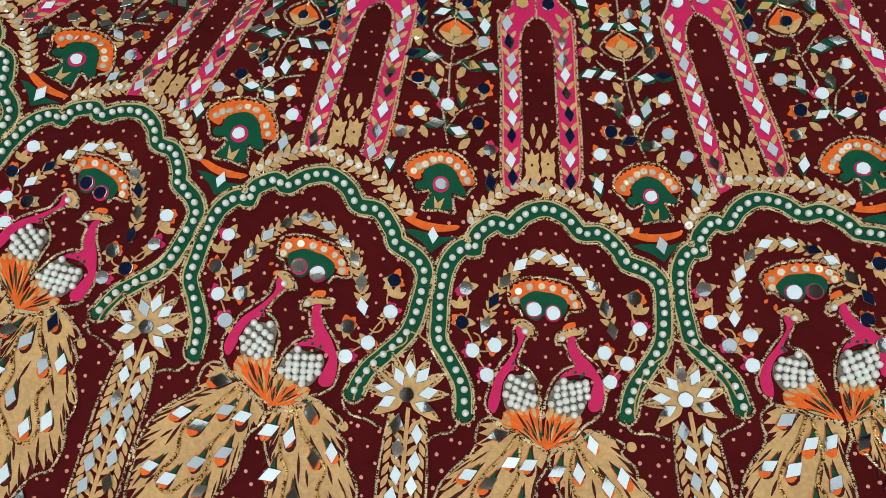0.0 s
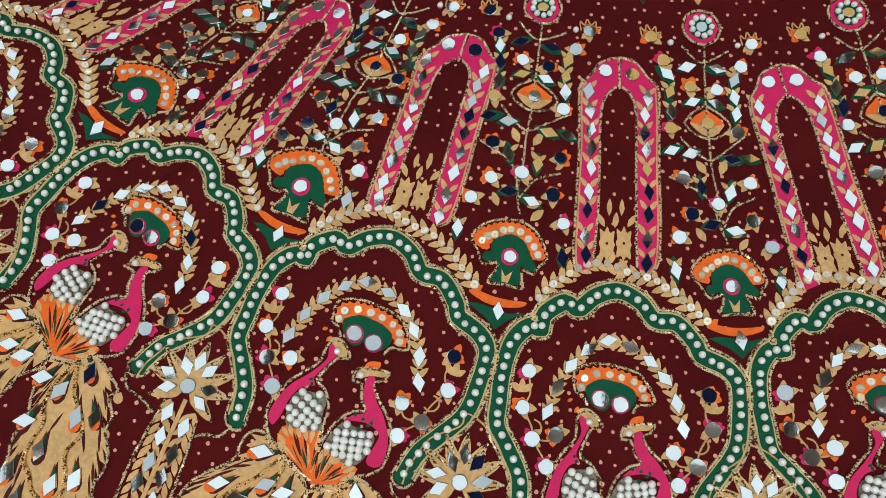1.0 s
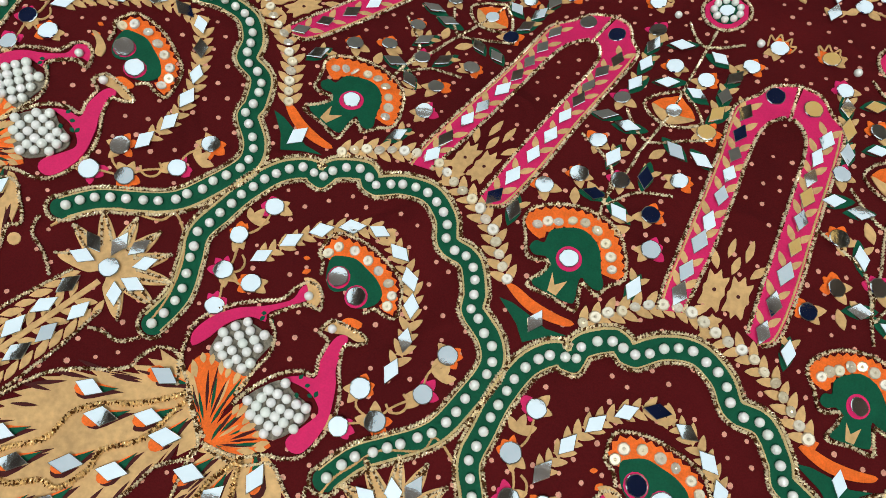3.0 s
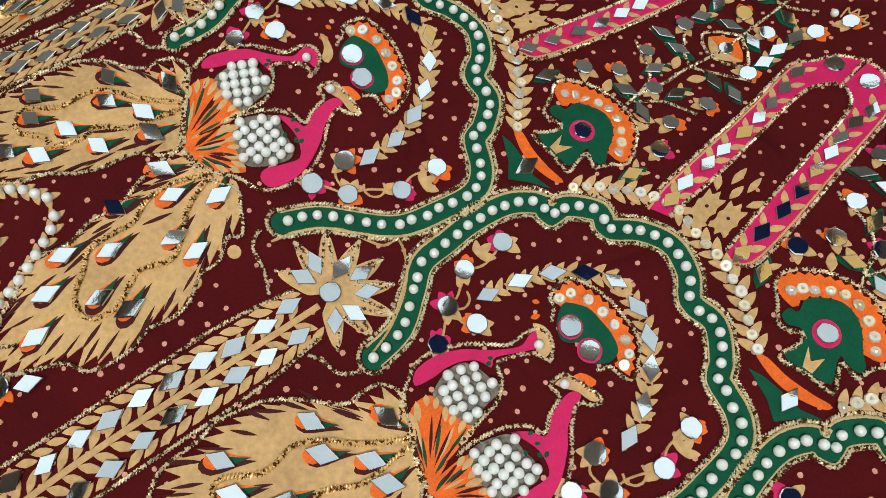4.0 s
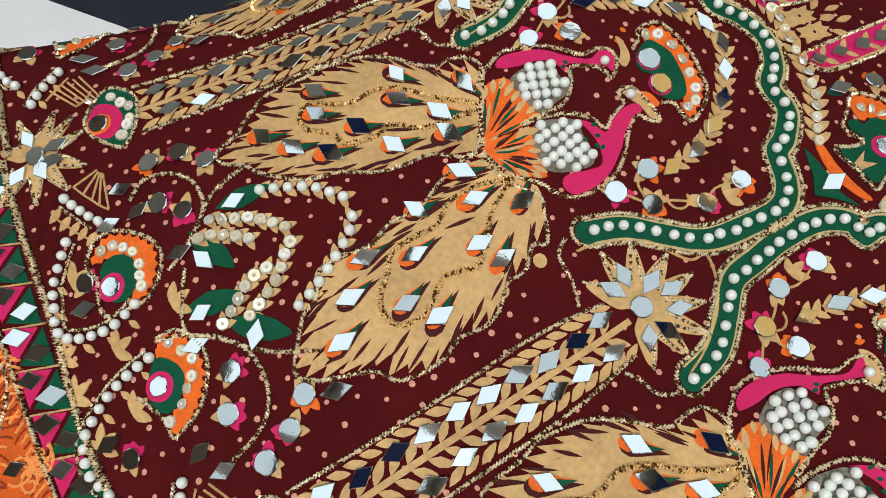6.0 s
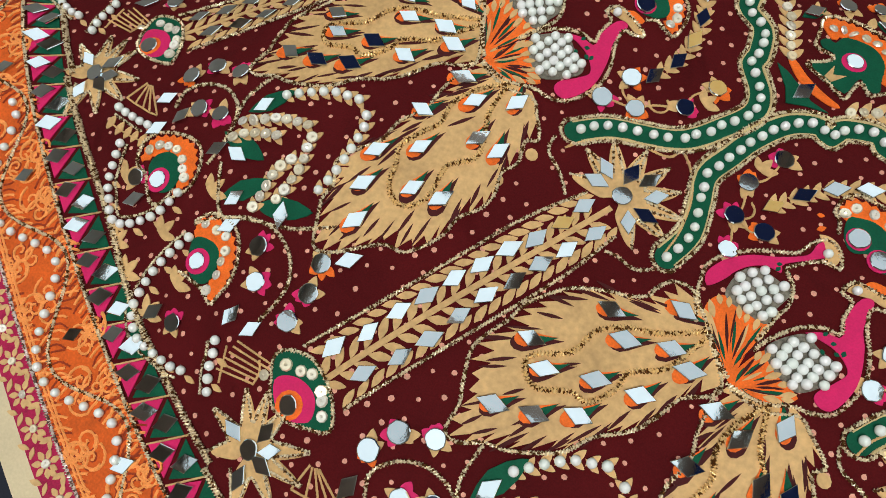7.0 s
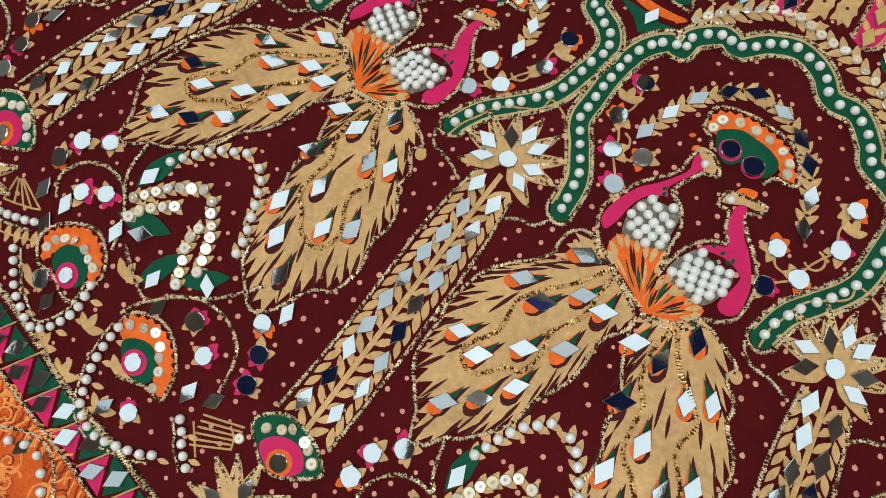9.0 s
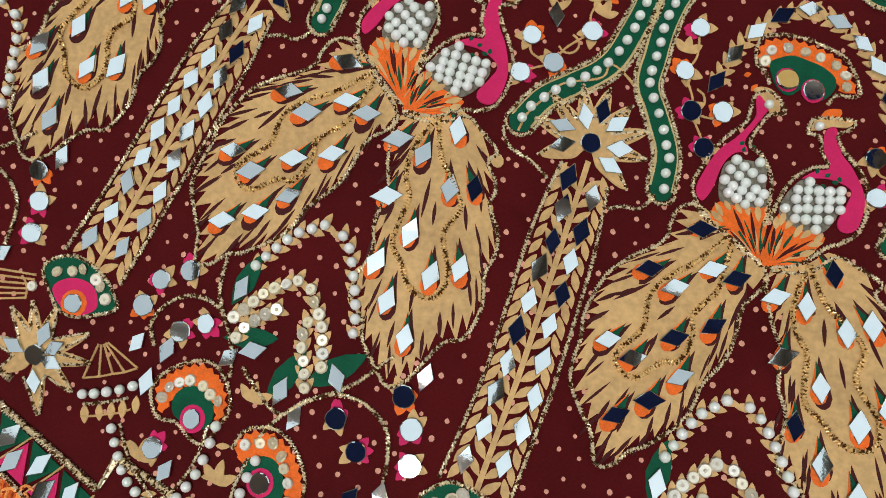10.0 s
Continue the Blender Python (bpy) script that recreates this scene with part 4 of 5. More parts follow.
def bud(sp, m, s, r, way, colour, leaves, petals, size=1.0):
    """A round mirror in a printed tan cup, with bright petals behind it."""
    for j in (-50, -8, 38):
        q = way + j + random.gauss(0, 9)
        petals[colour].append(leaf(*ahead((s, r), q, 1.0), q, random.uniform(4.2, 6.0), random.uniform(3.2, 4.8)))
    for j in (140, 200):
        leaves.append(leaf(*ahead((s, r), way + j, -2.5), way + j + random.gauss(0, 8), 9.5, 4.8))
    round_mirror(sp, s, r, m, 0.95, size)


def build_niche_sprigs(k):
    """Sprigs with round mirrors inside the arch, on both sides of the birds."""
    sp, m = Spot(k), motif("mirror_sprig", "printed sprigs with round mirrors under the arch")
    leaves, petals, stems = [], {0: [], 1: []}, []
    for i, (s, r) in enumerate(ROUND_R + ROUND_L2):
        side = 1 if s > 0 else -1
        bud(sp, m, s, r, side * (35 + 40 * (i % 3)), 1 if i % 2 else 0, leaves, petals)
    for side, pts in ((1, ROUND_R), (-1, ROUND_L2[::-1])):
        stems.append([pts[0], ((pts[0][0] + pts[2][0]) / 2 - side * 3, (pts[0][1] + pts[2][1]) / 2 + 3), pts[2]])
        for a, b in zip(pts[1:], pts[2:]):
            stems.append([a, ((a[0] + b[0]) / 2 - side * 2.5, (a[1] + b[1]) / 2 + 1.5), b])
        q = (side * 43.0, 615.0)
        stems.append([(q[0] + 4 * math.sin(a * 0.8), q[1] - 4 * math.cos(a * 0.8)) for a in range(6)])
        for a in (-50, 0, 50):
            leaves.append(leaf(side * 50, 599, a, 7, 3.6))
    leaves_on(sp, m, leaves, BEIGE, 0.5)
    for c, mat in ((0, ORANGE), (1, PINK)):
        leaves_on(sp, m, petals[c], mat, 0.4, "petal")
    for line in stems:
        cord("stem", sp, line, m, 0.3, 0.45, BEIGE, knob=0.05)


def build_feather_crown(k):
    sp, m = Spot(k, True, "crown"), motif("feather_crown", "green feather crown with an orange sequin fan")
    sequin_fan(sp, m, CR_ORANGE, CR_GREEN, CR_CORD, CR_SEQ, CR_MIR)
    patch("tan_sprout", sp, CR_V, BEIGE, 1.0, m, smooth=False)
    patch("orange_bar", sp, CR_BAR, ORANGE, 0.7, m)
    patch("green_base", sp, CR_BASE, GREEN, 0.6, m, smooth=False)
    diamond_mirror(sp, *CR_DIA[0], m, 0, 1.0)


def build_pink_arch(k):
    sp, m = Spot(k, False, "pink_arch"), motif("pink_arch", "tall pink arch set with diamond mirrors")
    for outer, inner, dia, up in ((PK_OUT_L, PK_IN_L, PK_DIA_L, [(-1.9, 423.0)]), (PK_OUT_R[::-1], PK_IN_R[::-1], PK_DIA_R, [(-1.3, 423.0)])):
        inner = inner if inner[0][1] > inner[-1][1] else inner[::-1]
        patch("pink_strip", sp, spline(outer, 3.0) + up + spline(inner, 3.0)[::-1], PINK, 0.6, m, smooth=False)
        cord("gold_cord", sp, [outer], m, radius=0.72)
        cord("gold_cord", sp, [inner], m, radius=0.72)
        leaves = []
        for s, r in dia:
            for a in (-35, 35):
                leaves.append(leaf(s + (0.6 if a > 0 else -0.6), r - 2.5, a, 7.3, 2.9))
            diamond_mirror(sp, s, r, m, 0, 1.1, 0.98)
        leaves_on(sp, m, leaves, BEIGE, 0.75)
        cord("tan_line", sp, [[(s + (1.4 if s < 0 else -1.4), r) for s, r in outer if r > 420]], m, 0.6, 0.45, BEIGE, knob=0.05)
    cord("gold_cord", sp, [[(-1.4, 425.0), (-1.8, 414.0), (-2.2, 405.5)]], m, radius=0.7)
    for s, r in PK_RND:
        round_mirror(sp, s, r, m, 1.0)
    blocks = []
    for s, r in PK_SQ:
        blocks.append([(s + x * 4.5, r + y * 9.5) for x, y in ((-0.9, -0.8), (-0.35, -0.62), (0, -1), (0.35, -0.62), (0.9, -0.8), (0.8, -0.2), (1, 0), (0.8, 0.3), (0.9, 0.85), (0.3, 0.7), (0, 1), (-0.3, 0.7), (-0.9, 0.85), (-0.8, 0.3), (-1, 0), (-0.8, -0.2))])
    sprout = [leaf(s, r + 5, 0, 10, 3.0) for s, r in PK_LEAF[:2]]
    sprout += [leaf(s, r + 4, a, 9, 3.4) for (s, r), a in zip(PK_LEAF[2:], (-30, 4, 32))]
    leaves_on(sp, m, sprout, BEIGE, 0.5)
    for b, (s, r) in zip(blocks, PK_SQ):
        patch("flower_print", sp, b, BEIGE, 0.5, m, step=1.4)
        patch("flower_eye", sp, ring_at(s, r, 0.8, 7), BROWN, 0.62, m, smooth=False)


def build_vine(k):
    sp, m = Spot(k, True, "vine"), motif("flowering_vine", "branching vine of mirrors, buds and gold cord under a rosette")
    for line in (V_STEM, V_C0, V_C1, V_C2):
        cord("gold_cord", sp, line, m, radius=0.6)
    leaves, petals, green = [], {0: [], 1: []}, []
    for i, (s, r) in enumerate(V_RND):
        bud(sp, m, s, r, (35 if s > 0 else -35) * (1 + i % 2), 0 if i % 4 else 1, leaves, petals, 0.96)
    for i, (s, r) in enumerate(V_DIA):
        flat = 72 if i in (0, 1, 8, 9, 10, 11, 12, 13, 16, 17) else 0
        turn = (flat if s < 0 else -flat) or random.gauss(0, 12)
        green.append(leaf(*ahead((s, r), 180 + turn, 7), turn, 15, 6.4))
        if not flat:
            for a in (-40, 40):
                leaves.append(leaf(s, r - 2, a, 6.5, 2.8))
        diamond_mirror(sp, s, r, m, turn, 0.95)
    for s, r, a in ((-5, 470, -30), (3, 470, 25), (-3, 500, -60), (5, 505, 60), (-10, 508, -30), (8, 512, 40)):
        leaves.append(leaf(s, r, a, 9, 4.6))
    es, er = V_EYE[0]
    patch("eye_petals", sp, [[(es - 10, er + 0.5), (es - 7, er - 4), (es - 3.5, er - 6.2), (es, er - 8.5), (es + 3.5, er - 6.2), (es + 7, er - 4), (es + 10, er + 0.5), (es + 4, er + 0.6), (es - 4, er + 0.6)]], ORANGE, 0.55, m)
    patch("eye_cup", sp, [[(es - 10, er), (es - 4, er + 6), (es + 3, er + 7), (es + 10, er), (es + 4, er + 1), (es - 4, er + 1)]], BEIGE, 0.65, m)
    cord("gold_cord", sp, [[(es - 13, er + 1), (es - 9, er - 5), (es - 4.5, er - 8), (es, er - 10.5), (es + 4.5, er - 8), (es + 9, er - 5), (es + 13, er + 1), (es + 8, er + 6.5), (es, er + 9), (es - 8, er + 6.5)]], m, radius=0.65, closed=True)
    round_mirror(sp, es, er, m, 0.95, 0.9)
    leaves_on(sp, m, leaves, BEIGE, 0.5)
    leaves_on(sp, m, green, GREEN, 0.42, "green_leaf")
    for c, mat in ((0, ORANGE), (1, PINK)):
        leaves_on(sp, m, petals[c], mat, 0.46, "petal")
    for s, r in V_PRL:
        pearl(sp, s, r, m)
    # rosette
    cs, cr = V_ROS[0]
    ro = motif("rosette", "pink octagonal rosette with a ring of pearls")
    patch("pink_disc", sp, ring_at(cs, cr, 10.2, 8), PINK, 0.6, ro, smooth=False)
    patch("green_disc", sp, ring_at(cs, cr, 7.4, 14), GREEN, 0.75, ro, smooth=False)
    cord("gold_cord", sp, [ring_at(cs, cr, 10.9, 16)], ro, closed=True)
    for s, r in ring_at(cs, cr, 5.9, 9):
        pearl(sp, s, r, ro, 2.0)
    round_mirror(sp, cs, cr, ro, 1.2, 0.85)
    # lotus buds beside the rosette and the spray above it
    for s, r in V_RND[-2:]:
        cord("tan_line", sp, [[(s - 5, r), (s - 5.5, r - 6), (s - 3, r - 4), (s - 1.5, r - 8), (s + 0.8, r - 4.5), (s + 3.5, r - 7.5), (s + 4, r - 3.5), (s + 6.5, r - 4), (s + 5, r)]], m, 0.5, 0.4, BEIGE, knob=0.05)
    spray = motif("mirror_spray", "fan of printed stems and mirrors above a rosette")
    stems, tips = [], []
    for a in (-62, -32, 0, 32, 62):
        q = ahead((cs, 366.0), a, 24)
        stems.append([(cs, 366.0), ahead((cs, 366.0), a * 0.6, 11), q])
        round_mirror(sp, *q, spray, 0.8, 0.9)
        tips += [leaf(*ahead(q, a + b, 2), a + b, 7.5, 4.2) for b in (-70, 70, 180)]
    for line in stems:
        cord("stem", sp, line, spray, 0.35, 0.5, BEIGE, knob=0.05)
    for i in range(4):
        s, r = -31, 330 + 11 * i
        diamond_mirror(sp, s, r, spray, 0, 0.8)
        tips += [leaf(s, r + 2, a, 7, 3) for a in (-45, 45)]
    leaves_on(sp, spray, tips, BEIGE, 0.45)


def ring_at(s, r, rad, n):
    return [(s + x, r + y) for x, y in ring(rad, n)]


def star_flower(sp, m, centre, tips, diamonds, width, h=0.6, waist=12.5):
    petals = [leaf_outline(*centre, heading(centre, t), math.hypot(t[0] - centre[0], t[1] - centre[1]), width, 0.6) for t in tips]
    for i, p in enumerate(petals):
        patch("petal", sp, p, BEIGE, h + 0.05 * (i % 3), m)
    order = sorted(tips, key=lambda t: heading(centre, t))
    star = []
    for i, t in enumerate(order):
        star.append(ahead(t, heading(centre, t), 1.2))
        n = order[(i + 1) % len(order)]
        gap = (heading(centre, n) - heading(centre, t)) % 360
        if gap < 80:
            star.append(ahead(centre, heading(centre, t) + gap / 2, waist))
        elif i + 1 < len(order):
            star.append(ahead(centre, heading(centre, t) + 30, 12.0))
            star.append(ahead(centre, heading(centre, n) - 30, 12.0))
    cord("gold_cord", sp, [sum(([a, ((a[0] + b[0]) / 2, (a[1] + b[1]) / 2)] for a, b in zip(star, star[1:])), []) + [star[-1]]], m, radius=0.6)
    for s, r in diamonds:
        diamond_mirror(sp, s, r, m, heading(centre, (s, r)), 1.1, 0.98)
    round_mirror(sp, *centre, m, 1.25)


def build_column(k):
    sp, m = Spot(k, True, "column"), motif("column", "leafy column of paired diamond mirrors between gold cords")
    leaves, r = [], 664.0
    while r < 782:
        for side in (-1, 1):
            leaves.append(leaf(side * 1.0, r + 5, side * 42, 9.0, 3.4))
            leaves.append(leaf(side * (10.6 + 1.0 * (r - 664) / 118), r + 4, side * -24, 8.4, 3.2))
        r += 6.1
    leaves_on(sp, m, leaves, BEIGE, 0.5)
    patch("stem_print", sp, [(-1.1, 657), (1.1, 657), (1.1, 720), (1.1, 784), (-1.1, 784), (-1.1, 720)], BEIGE, 0.4, m, smooth=False)
    for s, r in COL_D1 + COL_D2:
        diamond_mirror(sp, s, r, m, 0, 0.95, 1.02)
    for line in ([(s * 0.5 - 0.5 * 13.0, r) for s, r in COL_E1[:-1]] + [(-9.5, 661)], [(s * 0.5 + 0.5 * 13.0, r) for s, r in COL_E2[:-1]] + [(10.0, 663)]):
        cord("gold_cord", sp, line, m, radius=0.7)
    c = motif("capital_flower", "tan star flower with diamond mirror petals")
    star_flower(sp, c, CAP_MIR[0], CAP_TIPS, CAP_DIA, 7.6, waist=9.6)
    cord("tan_line", sp, [CAP_LINE], c, 0.4, 0.5, BEIGE, knob=0.05)
    for line in ([(-35, 659), (-31, 665), (-21, 666.5), (-12.5, 670)], [(28, 659), (24, 666), (17, 668), (12.5, 671)]):
        cord("gold_cord", sp, line, c, radius=0.68)
    for q in ((-33, 672), (-31, 690)):
        patch("dot_print", sp, ring_at(*q, 2.6, 10), BEIGE, 0.5, c, smooth=False)
    f = motif("column_foot", "green and pink fan foot with sequins")
    patch("green_fan", sp, FOOT, GREEN, 0.6, f)
    patch("pink_heart", sp, FOOT_PINK, PINK, 0.75, f)
    patch("orange_ring", sp, ring_at(*FOOT_MIR[0], 5.4, 12), ORANGE, 0.9, f, smooth=False)
    cord("gold_cord", sp, [FOOT], f, closed=True)
    round_mirror(sp, *FOOT_MIR[0], f, 1.1)
    for s, r in FOOT_SEQ:
        sequin(sp, s, r, f, 0.95, 1.15)


def leafy_line(sp, m, pts, leaves, step, put, size=1.0):
    line = spline(pts, step)
    for i, (s, r) in enumerate(line):
        a, b = line[max(0, i - 1)], line[min(len(line) - 1, i + 1)]
        way = heading(a, b)
        if a[1] < b[1]:
            way += 180
        for off in (-1, 1):
            leaves.append(leaf(*ahead((s, r), way, -2, off * 1.2), way - off * 40, 7.0, 3.1))
        put(sp, s, r, m, 1.2, size)


def build_chevron(k):
    sp, m = Spot(k), motif("pearl_chevron", "pointed chevron of pearls and sequins with green leaves")
    leaves = []
    for pts in (CH_PL, CH_PR):
        leafy_line(sp, m, pts, leaves, 5.3, pearl, 1.12)
    for pts in (CH_S1, CH_S2, CH_S3, CH_S4):
        leafy_line(sp, m, pts, leaves, 4.9, sequin, 1.15)
    leaves_on(sp, m, leaves, BEIGE, 0.5)
    green = []
    for i, (root, tip) in enumerate((((-27, 766), (-25, 744)), ((-24, 778), (-4, 768)), ((3, 790), (8, 768)), ((14, 778), (30, 757)))):
        green.append(leaf(*root, heading(root, tip), 24, 9))
    leaves_on(sp, m, green, GREEN, 0.45, "green_leaf")
    for i in (3, 4, 5, 7):
        diamond_mirror(sp, *H_DIA[i], m, (0, 60, 0, -50)[(3, 4, 5, 7).index(i)], 0.95)


def build_hem(k):
    sp, m = Spot(k, False, "hem"), motif("hem_scroll", "scrolling hem sprigs of round mirrors, pearls and gold cord")
    a = motif("hem_fan", "orange and green feather fan with sequins on the hem")
    sequin_fan(Spot(k, False, "hem_fan_a"), a, H1_ORANGE, H1_GREEN, H1_CORD, H1_SEQ, H1_MIR, False)
    b = motif("hem_fan", "orange and green feather fan with sequins on the hem")
    sequin_fan(Spot(k, False, "hem_fan_b"), b, H2_ORANGE, H2_GREEN, H2_CORD, H2_SEQ, H2_MIR, False)
    for line in (HT_1, HT_2, HT_3, HT_4):
        cord("gold_cord", sp, line, m, radius=0.72)
    leaves, petals = [], {0: [], 1: []}
    for line in (H1_PRL, H2_PRL, HC_PRL, HF_PRL):
        for i, (s, r) in enumerate(spline(line, 4.9)):
            pearl(sp, s, r, m, 1.7, 1.1)
            if i % 2 and line is not HF_PRL:
                leaves.append(leaf(s + 2, r, 60, 6, 2.6))
        cord("gold_cord", sp, [offset_line(spline(line, 3.0), 3.2)], m, radius=0.6)
    for i, (s, r) in enumerate(H_RND):
        bud(sp, m, s, r, 40 + 63 * i, 0 if i % 5 == 2 else 1, leaves, petals)
    for i, (s, r) in enumerate(H_DIA):
        if i not in (3, 4, 5, 7):
            diamond_mirror(sp, s, r, m, random.gauss(0, 14), 0.8)
    for s, r in H_LEAF:
        leaves += [leaf(s, r, q, 8.5, 4.0) for q in (-60, -10, 45)]
    fan = [[(62 + (p - 5) * 0.5, 812 + (p - 5) * 1.2), (76 + (p - 5) * 0.2, 803 + (p - 5) * 1.0)] for p in range(0, 11, 2)]
    fan = [[q[0], ((q[0][0] + q[1][0]) / 2, (q[0][1] + q[1][1]) / 2), q[1]] for q in fan]
    feet = []
    for i, (s, r) in enumerate(HF_PRL):
        foot = (s - 3.7, r - 4.0)
        feet.append(foot)
        fan.append([(-69.5 + f * (foot[0] + 69.5), 802 + f * (foot[1] - 802)) for f in (1.0, 0.58, 0.16)])
        leaves.append(leaf(s + 2.0, r + 2.5, 150, 7, 3.6))
    fan += [feet, [(s + 3.0, r + 6.5) for s, r in HF_PRL]]
    for line in fan + [HC_FAN0, HC_FAN1]:
        cord("stem", sp, line, m, 0.3, 0.42, BEIGE, knob=0.05)
    sequin(sp, *HC_SEQ[0], m, 0.7)
    leaves_on(sp, m, leaves, BEIGE, 0.5)
    for c, mat in ((0, ORANGE), (1, PINK)):
        leaves_on(sp, m, petals[c], mat, 0.42, "petal")
    hs = Spot(k, True, "hem_flower")
    f = motif("hem_flower", "tan star flower with diamond mirrors on the hem")
    star_flower(hs, f, HF_CEN[0], HF_TIPS + [(-15, 831), (-4, 840)], HF_DIA, 6.4, waist=9.5)


def build_border(k):
    """One sector of the hem border: the diamond strip, the orange scroll band and the pink edge."""
    sp = Spot(k, False, "border")
    half = 0.5 * math.degrees(SECTOR)
    span = lambda r: radians(half) * r  # noqa: E731
    m = motif("diamond_border", "strip of pink and green triangles set with diamond mirrors")
    n = 11
    pinks, greens, lines = [], [], []
    for i in range(n):
        w0, w1 = -1 + 2 * i / n, -1 + 2 * (i + 1) / n
        a, b = span(840.5), span(856.0)
        lean = 3.4
        greens.append([(w0 * a + 0.7 + lean, 840.8), (w1 * a - 0.6 + lean, 840.8), (w1 * b - 1.4 - lean, 854.0)])
        pinks.append([(w0 * a + 0.9 + lean - 1.2, 842.5), (w1 * b - 2.6 - lean, 855.6), (w0 * b + 0.6 - lean, 855.6)])
        lines.append([(w0 * a + lean, 839.5), ((w0 * a + w0 * b) / 2, 848), (w0 * b - lean, 856.5)])
        diamond_mirror(sp, w0 * 0.4 * a + w1 * 0.6 * a + lean * 0.6, 845.2, m, 18, 0.9, 1.14)
        diamond_mirror(sp, w0 * b * 0.72 + w1 * b * 0.28 - lean * 0.6, 851.4, m, 18, 0.9, 1.14)
    for g, q, l in zip(greens, pinks, lines):
        patch("green_triangle", sp, g, GREEN, 0.5, m, smooth=False)
        patch("pink_triangle", sp, q, PINK, 0.6, m, smooth=False)
        cord("tan_line", sp, l, m, 0.4, 0.4, BEIGE, knob=0.05)
    cord("gold_cord", sp, [[(f * span(838), 838 + 1.6 * math.sin(5 * f)) for f in (-1, -0.6, -0.2, 0.2, 0.6, 1)]], m, 1.2, 1.25)
    cord("gold_cord", sp, [[(f * span(857.5), 857.5) for f in (-1, -0.6, -0.2, 0.2, 0.6, 1)]], m, 1.1, 0.8)
    o = motif("orange_border", "orange border band carved with scrolls, pearls and a wavy gold cord")
    ring_band(sp, "orange_band", 857.5, 890.0, BORDER, o)
    wave = []
    for i in range(61):
        u = -0.5 + i / 60
        r = 871 + 11 * math.cos(2 * math.pi * (k + u - 0.13) / 0.4)
        wave.append((u * SECTOR * r, r))
    cord("gold_cord", sp, [wave], o, 1.1, 0.75)
    for s, r in spline(offset_line(wave, 5.0), 7.4)[:-1]:
        pearl(sp, s, r, o, 2.0, 1.1)
    dark, light = [], []
    for i in range(9):
        u = -0.5 + (i + 0.5) / 9
        swing = math.cos(2 * math.pi * (k + u - 0.13) / 0.4)
        for mid, big in ((872 - 9 * swing, 1.0), (872 + 13 * (1 if swing < 0 else -1), 0.6)):
            c0 = (u * SECTOR * mid + random.gauss(0, 1), mid)
            for turn in (0, 120, 240):
                c = ahead(c0, turn + 25 + 40 * i, 4.4 * big)
                way = 1 if (i + turn // 120) % 2 else -1
                light.append([ahead(c, turn + way * t * 36, (0.5 + t * 0.36) * big) for t in range(13)])
                light.append([ahead(c, turn + way * t * 22, (4.6 + t * 0.3) * big) for t in range(8)])
                dark.append([ahead(c, turn + way * t * 36 + 20, (0.9 + t * 0.36) * big) for t in range(13)])
    for i in range(80):
        u = -0.5 + (i + 0.5) / 80
        r = 871 + 11 * math.cos(2 * math.pi * (k + u - 0.13) / 0.4)
        for base, d in ((859.0, 1), (889.0, -1), (r + 1.2, 1), (r - 1.2, -1)):
            s = u * SECTOR * base
            l = random.uniform(3.5, 7.5)
            (light if (i + int(base)) % 2 else dark).append([(s, base), (s + 1.0, base + d * l * 0.5), (s + 3.0 + random.gauss(0, 1), base + d * l)])
    for off in (886.0, 887.6):
        light.append([(f * span(off), off) for f in (-1, -0.5, 0, 0.5, 1)])
    tagged(cord("scroll_ridge", sp, light, o, 0.7, 0.55, PEACH, knob=0.1, step=2.0), "raised light orange scrollwork", kind="stuff")
    tagged(cord("scroll_groove", sp, dark, o, 0.45, 0.48, RUST, knob=0.1, step=2.0), "dark printed scroll lines", kind="stuff")
    for u in (-0.3, 0.1, 0.4):
        diamond_mirror(sp, u * SECTOR * 868, 868, o, 10, 1.1)
    p = motif("pink_border", "pink hem edge with printed tan flowers and a silver cord")
    ring_band(sp, "pink_band", 890.0, 903.5, DEEP_PINK, p)
    ring_band(sp, "cream_facing", 903.5, 914.0, CREAM, p)
    cord("silver_cord", sp, [[(f * span(890), 890) for f in (-1, -0.6, -0.2, 0.2, 0.6, 1)]], p, 1.1, 0.8, PALEMETAL)
    prints = []
    for i in range(13):
        s, r = (-1 + 2 * (i + 0.5) / 13) * span(897), 897.0
        for q in range(7):
            prints.append(leaf(*ahead((s, r), q * 51, 1.6), q * 51, 4.4, 2.6, 0.9))
        prints += [leaf(s + 6.8, r + j, 50 * j, 5.5, 2.4) for j in (-5, -2.5, 0, 2.5, 4.5)]
        sequin(sp, s, r, p, 0.9, 0.9)
    leaves_on(sp, p, prints, BEIGE, 0.75, "petal")


def ring_band(sp, name, r0, r1, mat, parent):
    verts, faces, n, q = [], [], 34, 5
    half = SECTOR / 2
    for i in range(n + 1):
        for j in range(q + 1):
            r = r0 + (r1 - r0) * j / q
            verts.append(sp.at((-1 + 2 * i / n) * half * r, r, 0.45))
    for i in range(n):
        for j in range(q):
            a = i * (q + 1) + j
            faces.append((a, a + 1, a + q + 2, a + q + 1))
    return mesh_object(name, verts, faces, mat, parent)


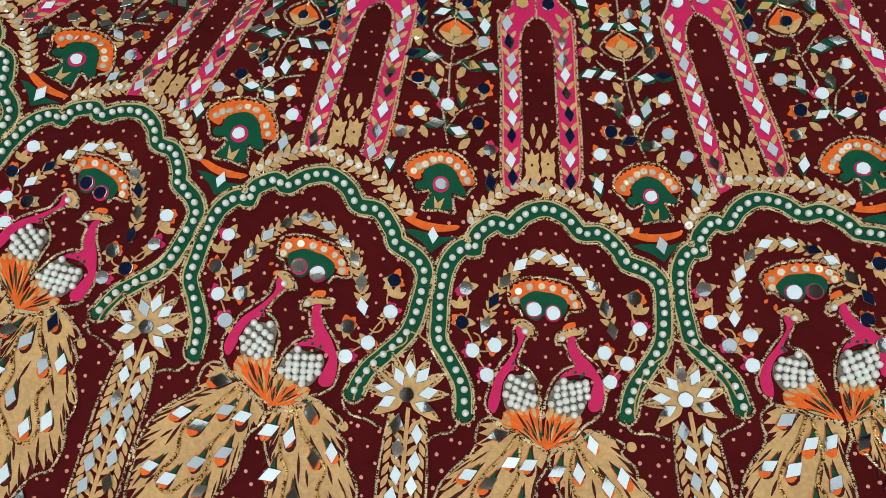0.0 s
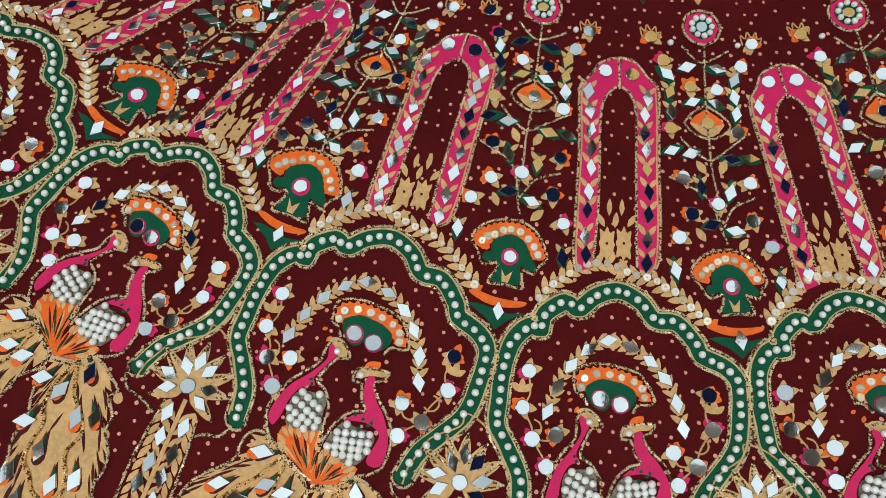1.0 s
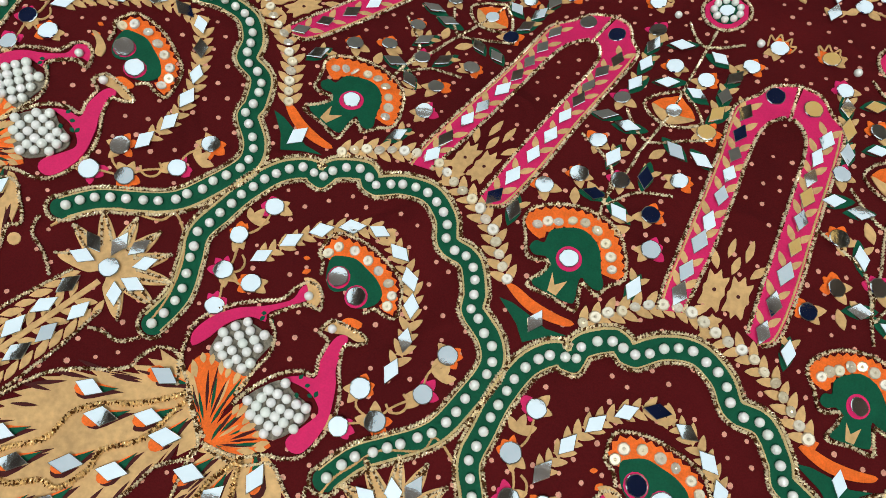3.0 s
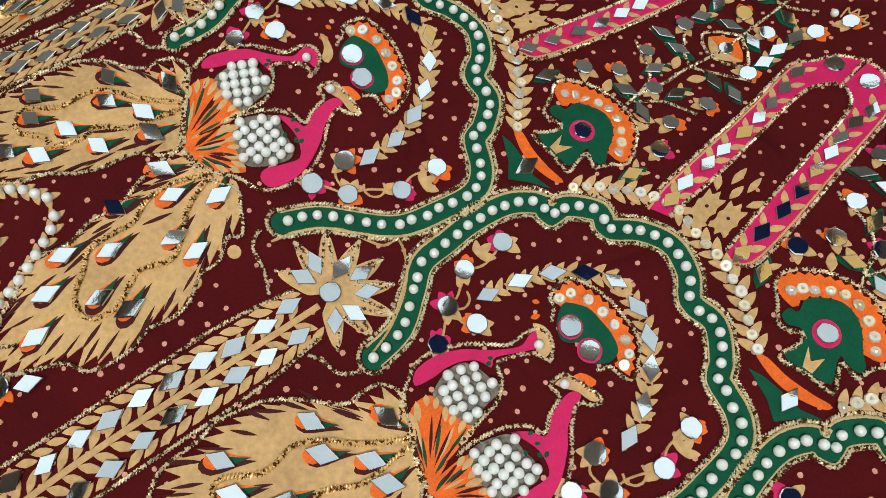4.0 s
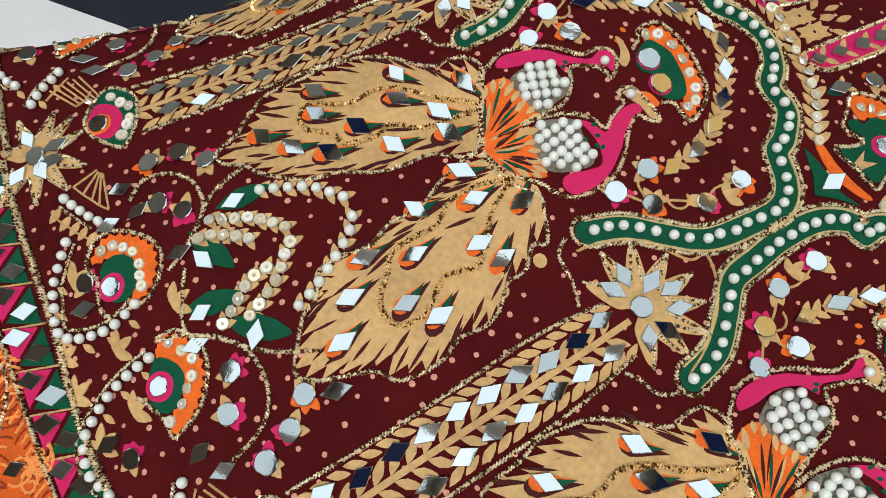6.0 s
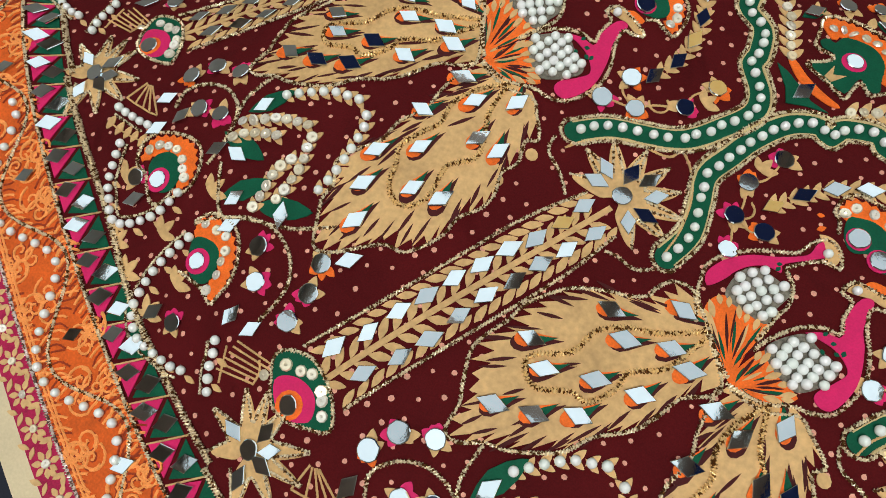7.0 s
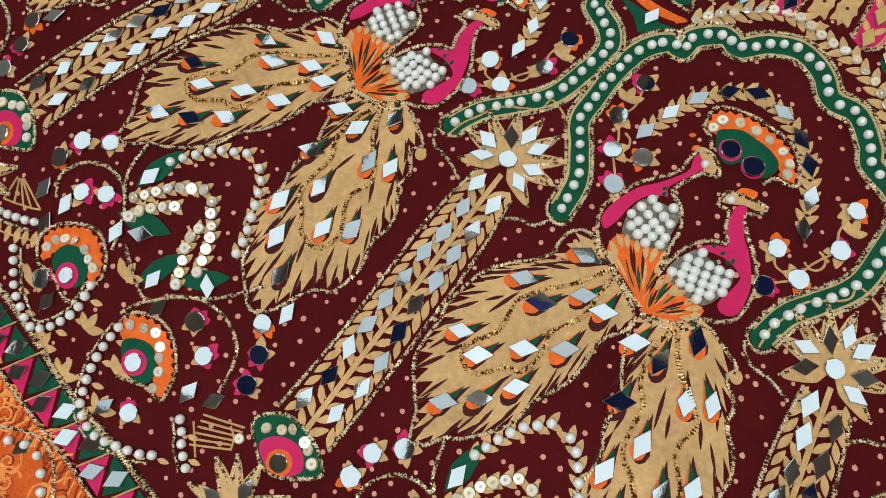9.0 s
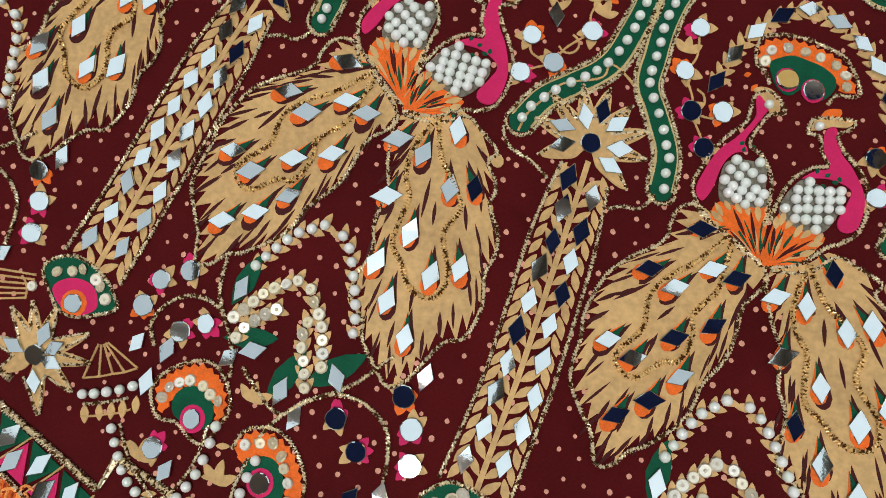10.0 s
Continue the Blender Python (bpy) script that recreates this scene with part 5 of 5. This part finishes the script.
ROOT1, ROOT2 = (-4.0, 668.0), (0.0, 669.0)
for k in range(-1, 5):
    build_arch_band(k)
    build_sequin_garland(k)
    feather_tail(k, "peacock_tail", TAIL1, TAIL1_MIR, TAIL1_LOOP, (-10.0, 655.0))
    feather_tail(k, "peacock_tail", TAIL2, TAIL2_MIR, TAIL2_LOOP, (10.0, 655.0))
    build_peacock(k, "peacock", B1_PINK, B1_CORD, B1_WING, B1_FAN, B1_BEAK if k < 1 else B1_HEAD, EYES[0], ROOT1)
    build_peacock(k, "peacock", B2_PINK, B2_CORD, B2_WING, B2_FAN, B2_BEAK, EYES[1], ROOT2)
    build_crownlet(k)
    build_mirror_garland(k)
    build_niche_sprigs(k)
    build_feather_crown(k)
    if k >= 0:
        build_pink_arch(k)
        build_vine(k)
    if k < 4:
        build_column(k)
        build_chevron(k)
    if k < 3:
        build_hem(k)
        build_border(k)
build_pink_arch(5)


# ---- the table, the sheet and an added room round the skirt ----
def box(name, x0, y0, z0, x1, y1, z1, mat, parent=None):
    verts = [(x, y, z) for x in (x0, x1) for y in (y0, y1) for z in (z0, z1)]
    faces = [(0, 1, 3, 2), (4, 6, 7, 5), (0, 4, 5, 1), (2, 3, 7, 6), (0, 2, 6, 4), (1, 5, 7, 3)]
    return mesh_object(name, verts, faces, mat, parent)


table = tagged(new("table"), "low display table with a dark navy cover under the skirt", "table")
box("tabletop", -0.9, -0.9, -0.24, 1.2, 1.5, -0.19, DARK, table)
for x, y in ((-0.85, -0.85), (1.1, -0.85), (-0.85, 1.4), (1.1, 1.4)):
    box("leg", x, y, -0.78, x + 0.06, y + 0.06, -0.24, DARK, table)
sheet = box("paper_sheet", -0.80, -0.15, -0.19, -0.41, 0.151, -0.187, WHITE)
tagged(sheet, "white paper sheet lying on the dark table cover", "paper")
# unseen room, added to give the mirrors and metal something to reflect
tagged(box("floor", -3, -3, -0.80, 3, 4, -0.78, WALL), "plain floor of the added room, unseen", "floor", kind="structure")
for name, b in (("wall_north", (-3, 4, -0.78, 3, 4.1, 2.2)), ("wall_south", (-3, -3.1, -0.78, 3, -3, 2.2)), ("wall_west", (-3.1, -3, -0.78, -3, 4, 2.2)), ("wall_east", (3, -3, -0.78, 3.1, 4, 2.2))):
    tagged(box(name, *b, WALL), "plain wall of the added room, unseen", "wall", kind="structure")
tagged(box("ceiling", -3, -3, 2.2, 3, 4, 2.3, CEILING), "grey ceiling of the added room, met only in mirror reflections", "ceiling", kind="structure")

# square glow panels, unseen, added in a grid to light the skirt and whiten its mirrors; a few places are left dark
for i in range(-3, 4):
    for j in range(-2, 5):
        # navy tiles, unseen, added so that some mirrors reflect dark blue
        if (i, j) in ((-2, 1), (1, 2), (-1, 3), (0, -2), (2, 0)):
            x, y = 0.72 * i - 0.2, 0.72 * j + 0.35
            tagged(box("reflected_tile", x - 0.33, y - 0.33, 2.18, x + 0.33, y + 0.33, 2.199, NAVY), "added deep blue tile, unseen, that gives the mirrors dark reflections", "tile", kind="structure")
            continue
        mat = PANEL_WARM if (i, j) in ((1, 3), (2, 2)) else PANEL_DIM if (i * 3 + j * 2) % 5 == 0 else PANEL
        x, y = 0.72 * i - 0.2, 0.72 * j + 0.35
        lamp = tagged(new("glow_panel"), "added glow panel, unseen, that lights the skirt and fills its mirrors", "light", "ceiling panels")
        box("glow_face", x - 0.325, y - 0.325, 2.175, x + 0.325, y + 0.325, 2.195, mat, lamp)
        for q in (-1, 1):
            box("frame", x + q * 0.335 - 0.01, y - 0.34, 2.165, x + q * 0.335 + 0.01, y + 0.34, 2.198, WALL, lamp)

# one bright lamp, unseen, added above the near side to brighten the skirt; it gives the hard sparkle on pearls and cord
data = bpy.data.lights.new("added_lamp", "AREA")
data.shape, data.size, data.energy, data.color = "DISK", 0.16, 36.0, (1.0, 0.97, 0.93)
tagged(new("added_lamp", data), "added round lamp, unseen, that brightens the skirt", "lamp").matrix_world = look((0.15, -0.95, 2.12), (0.1, 0.05, 0.0))
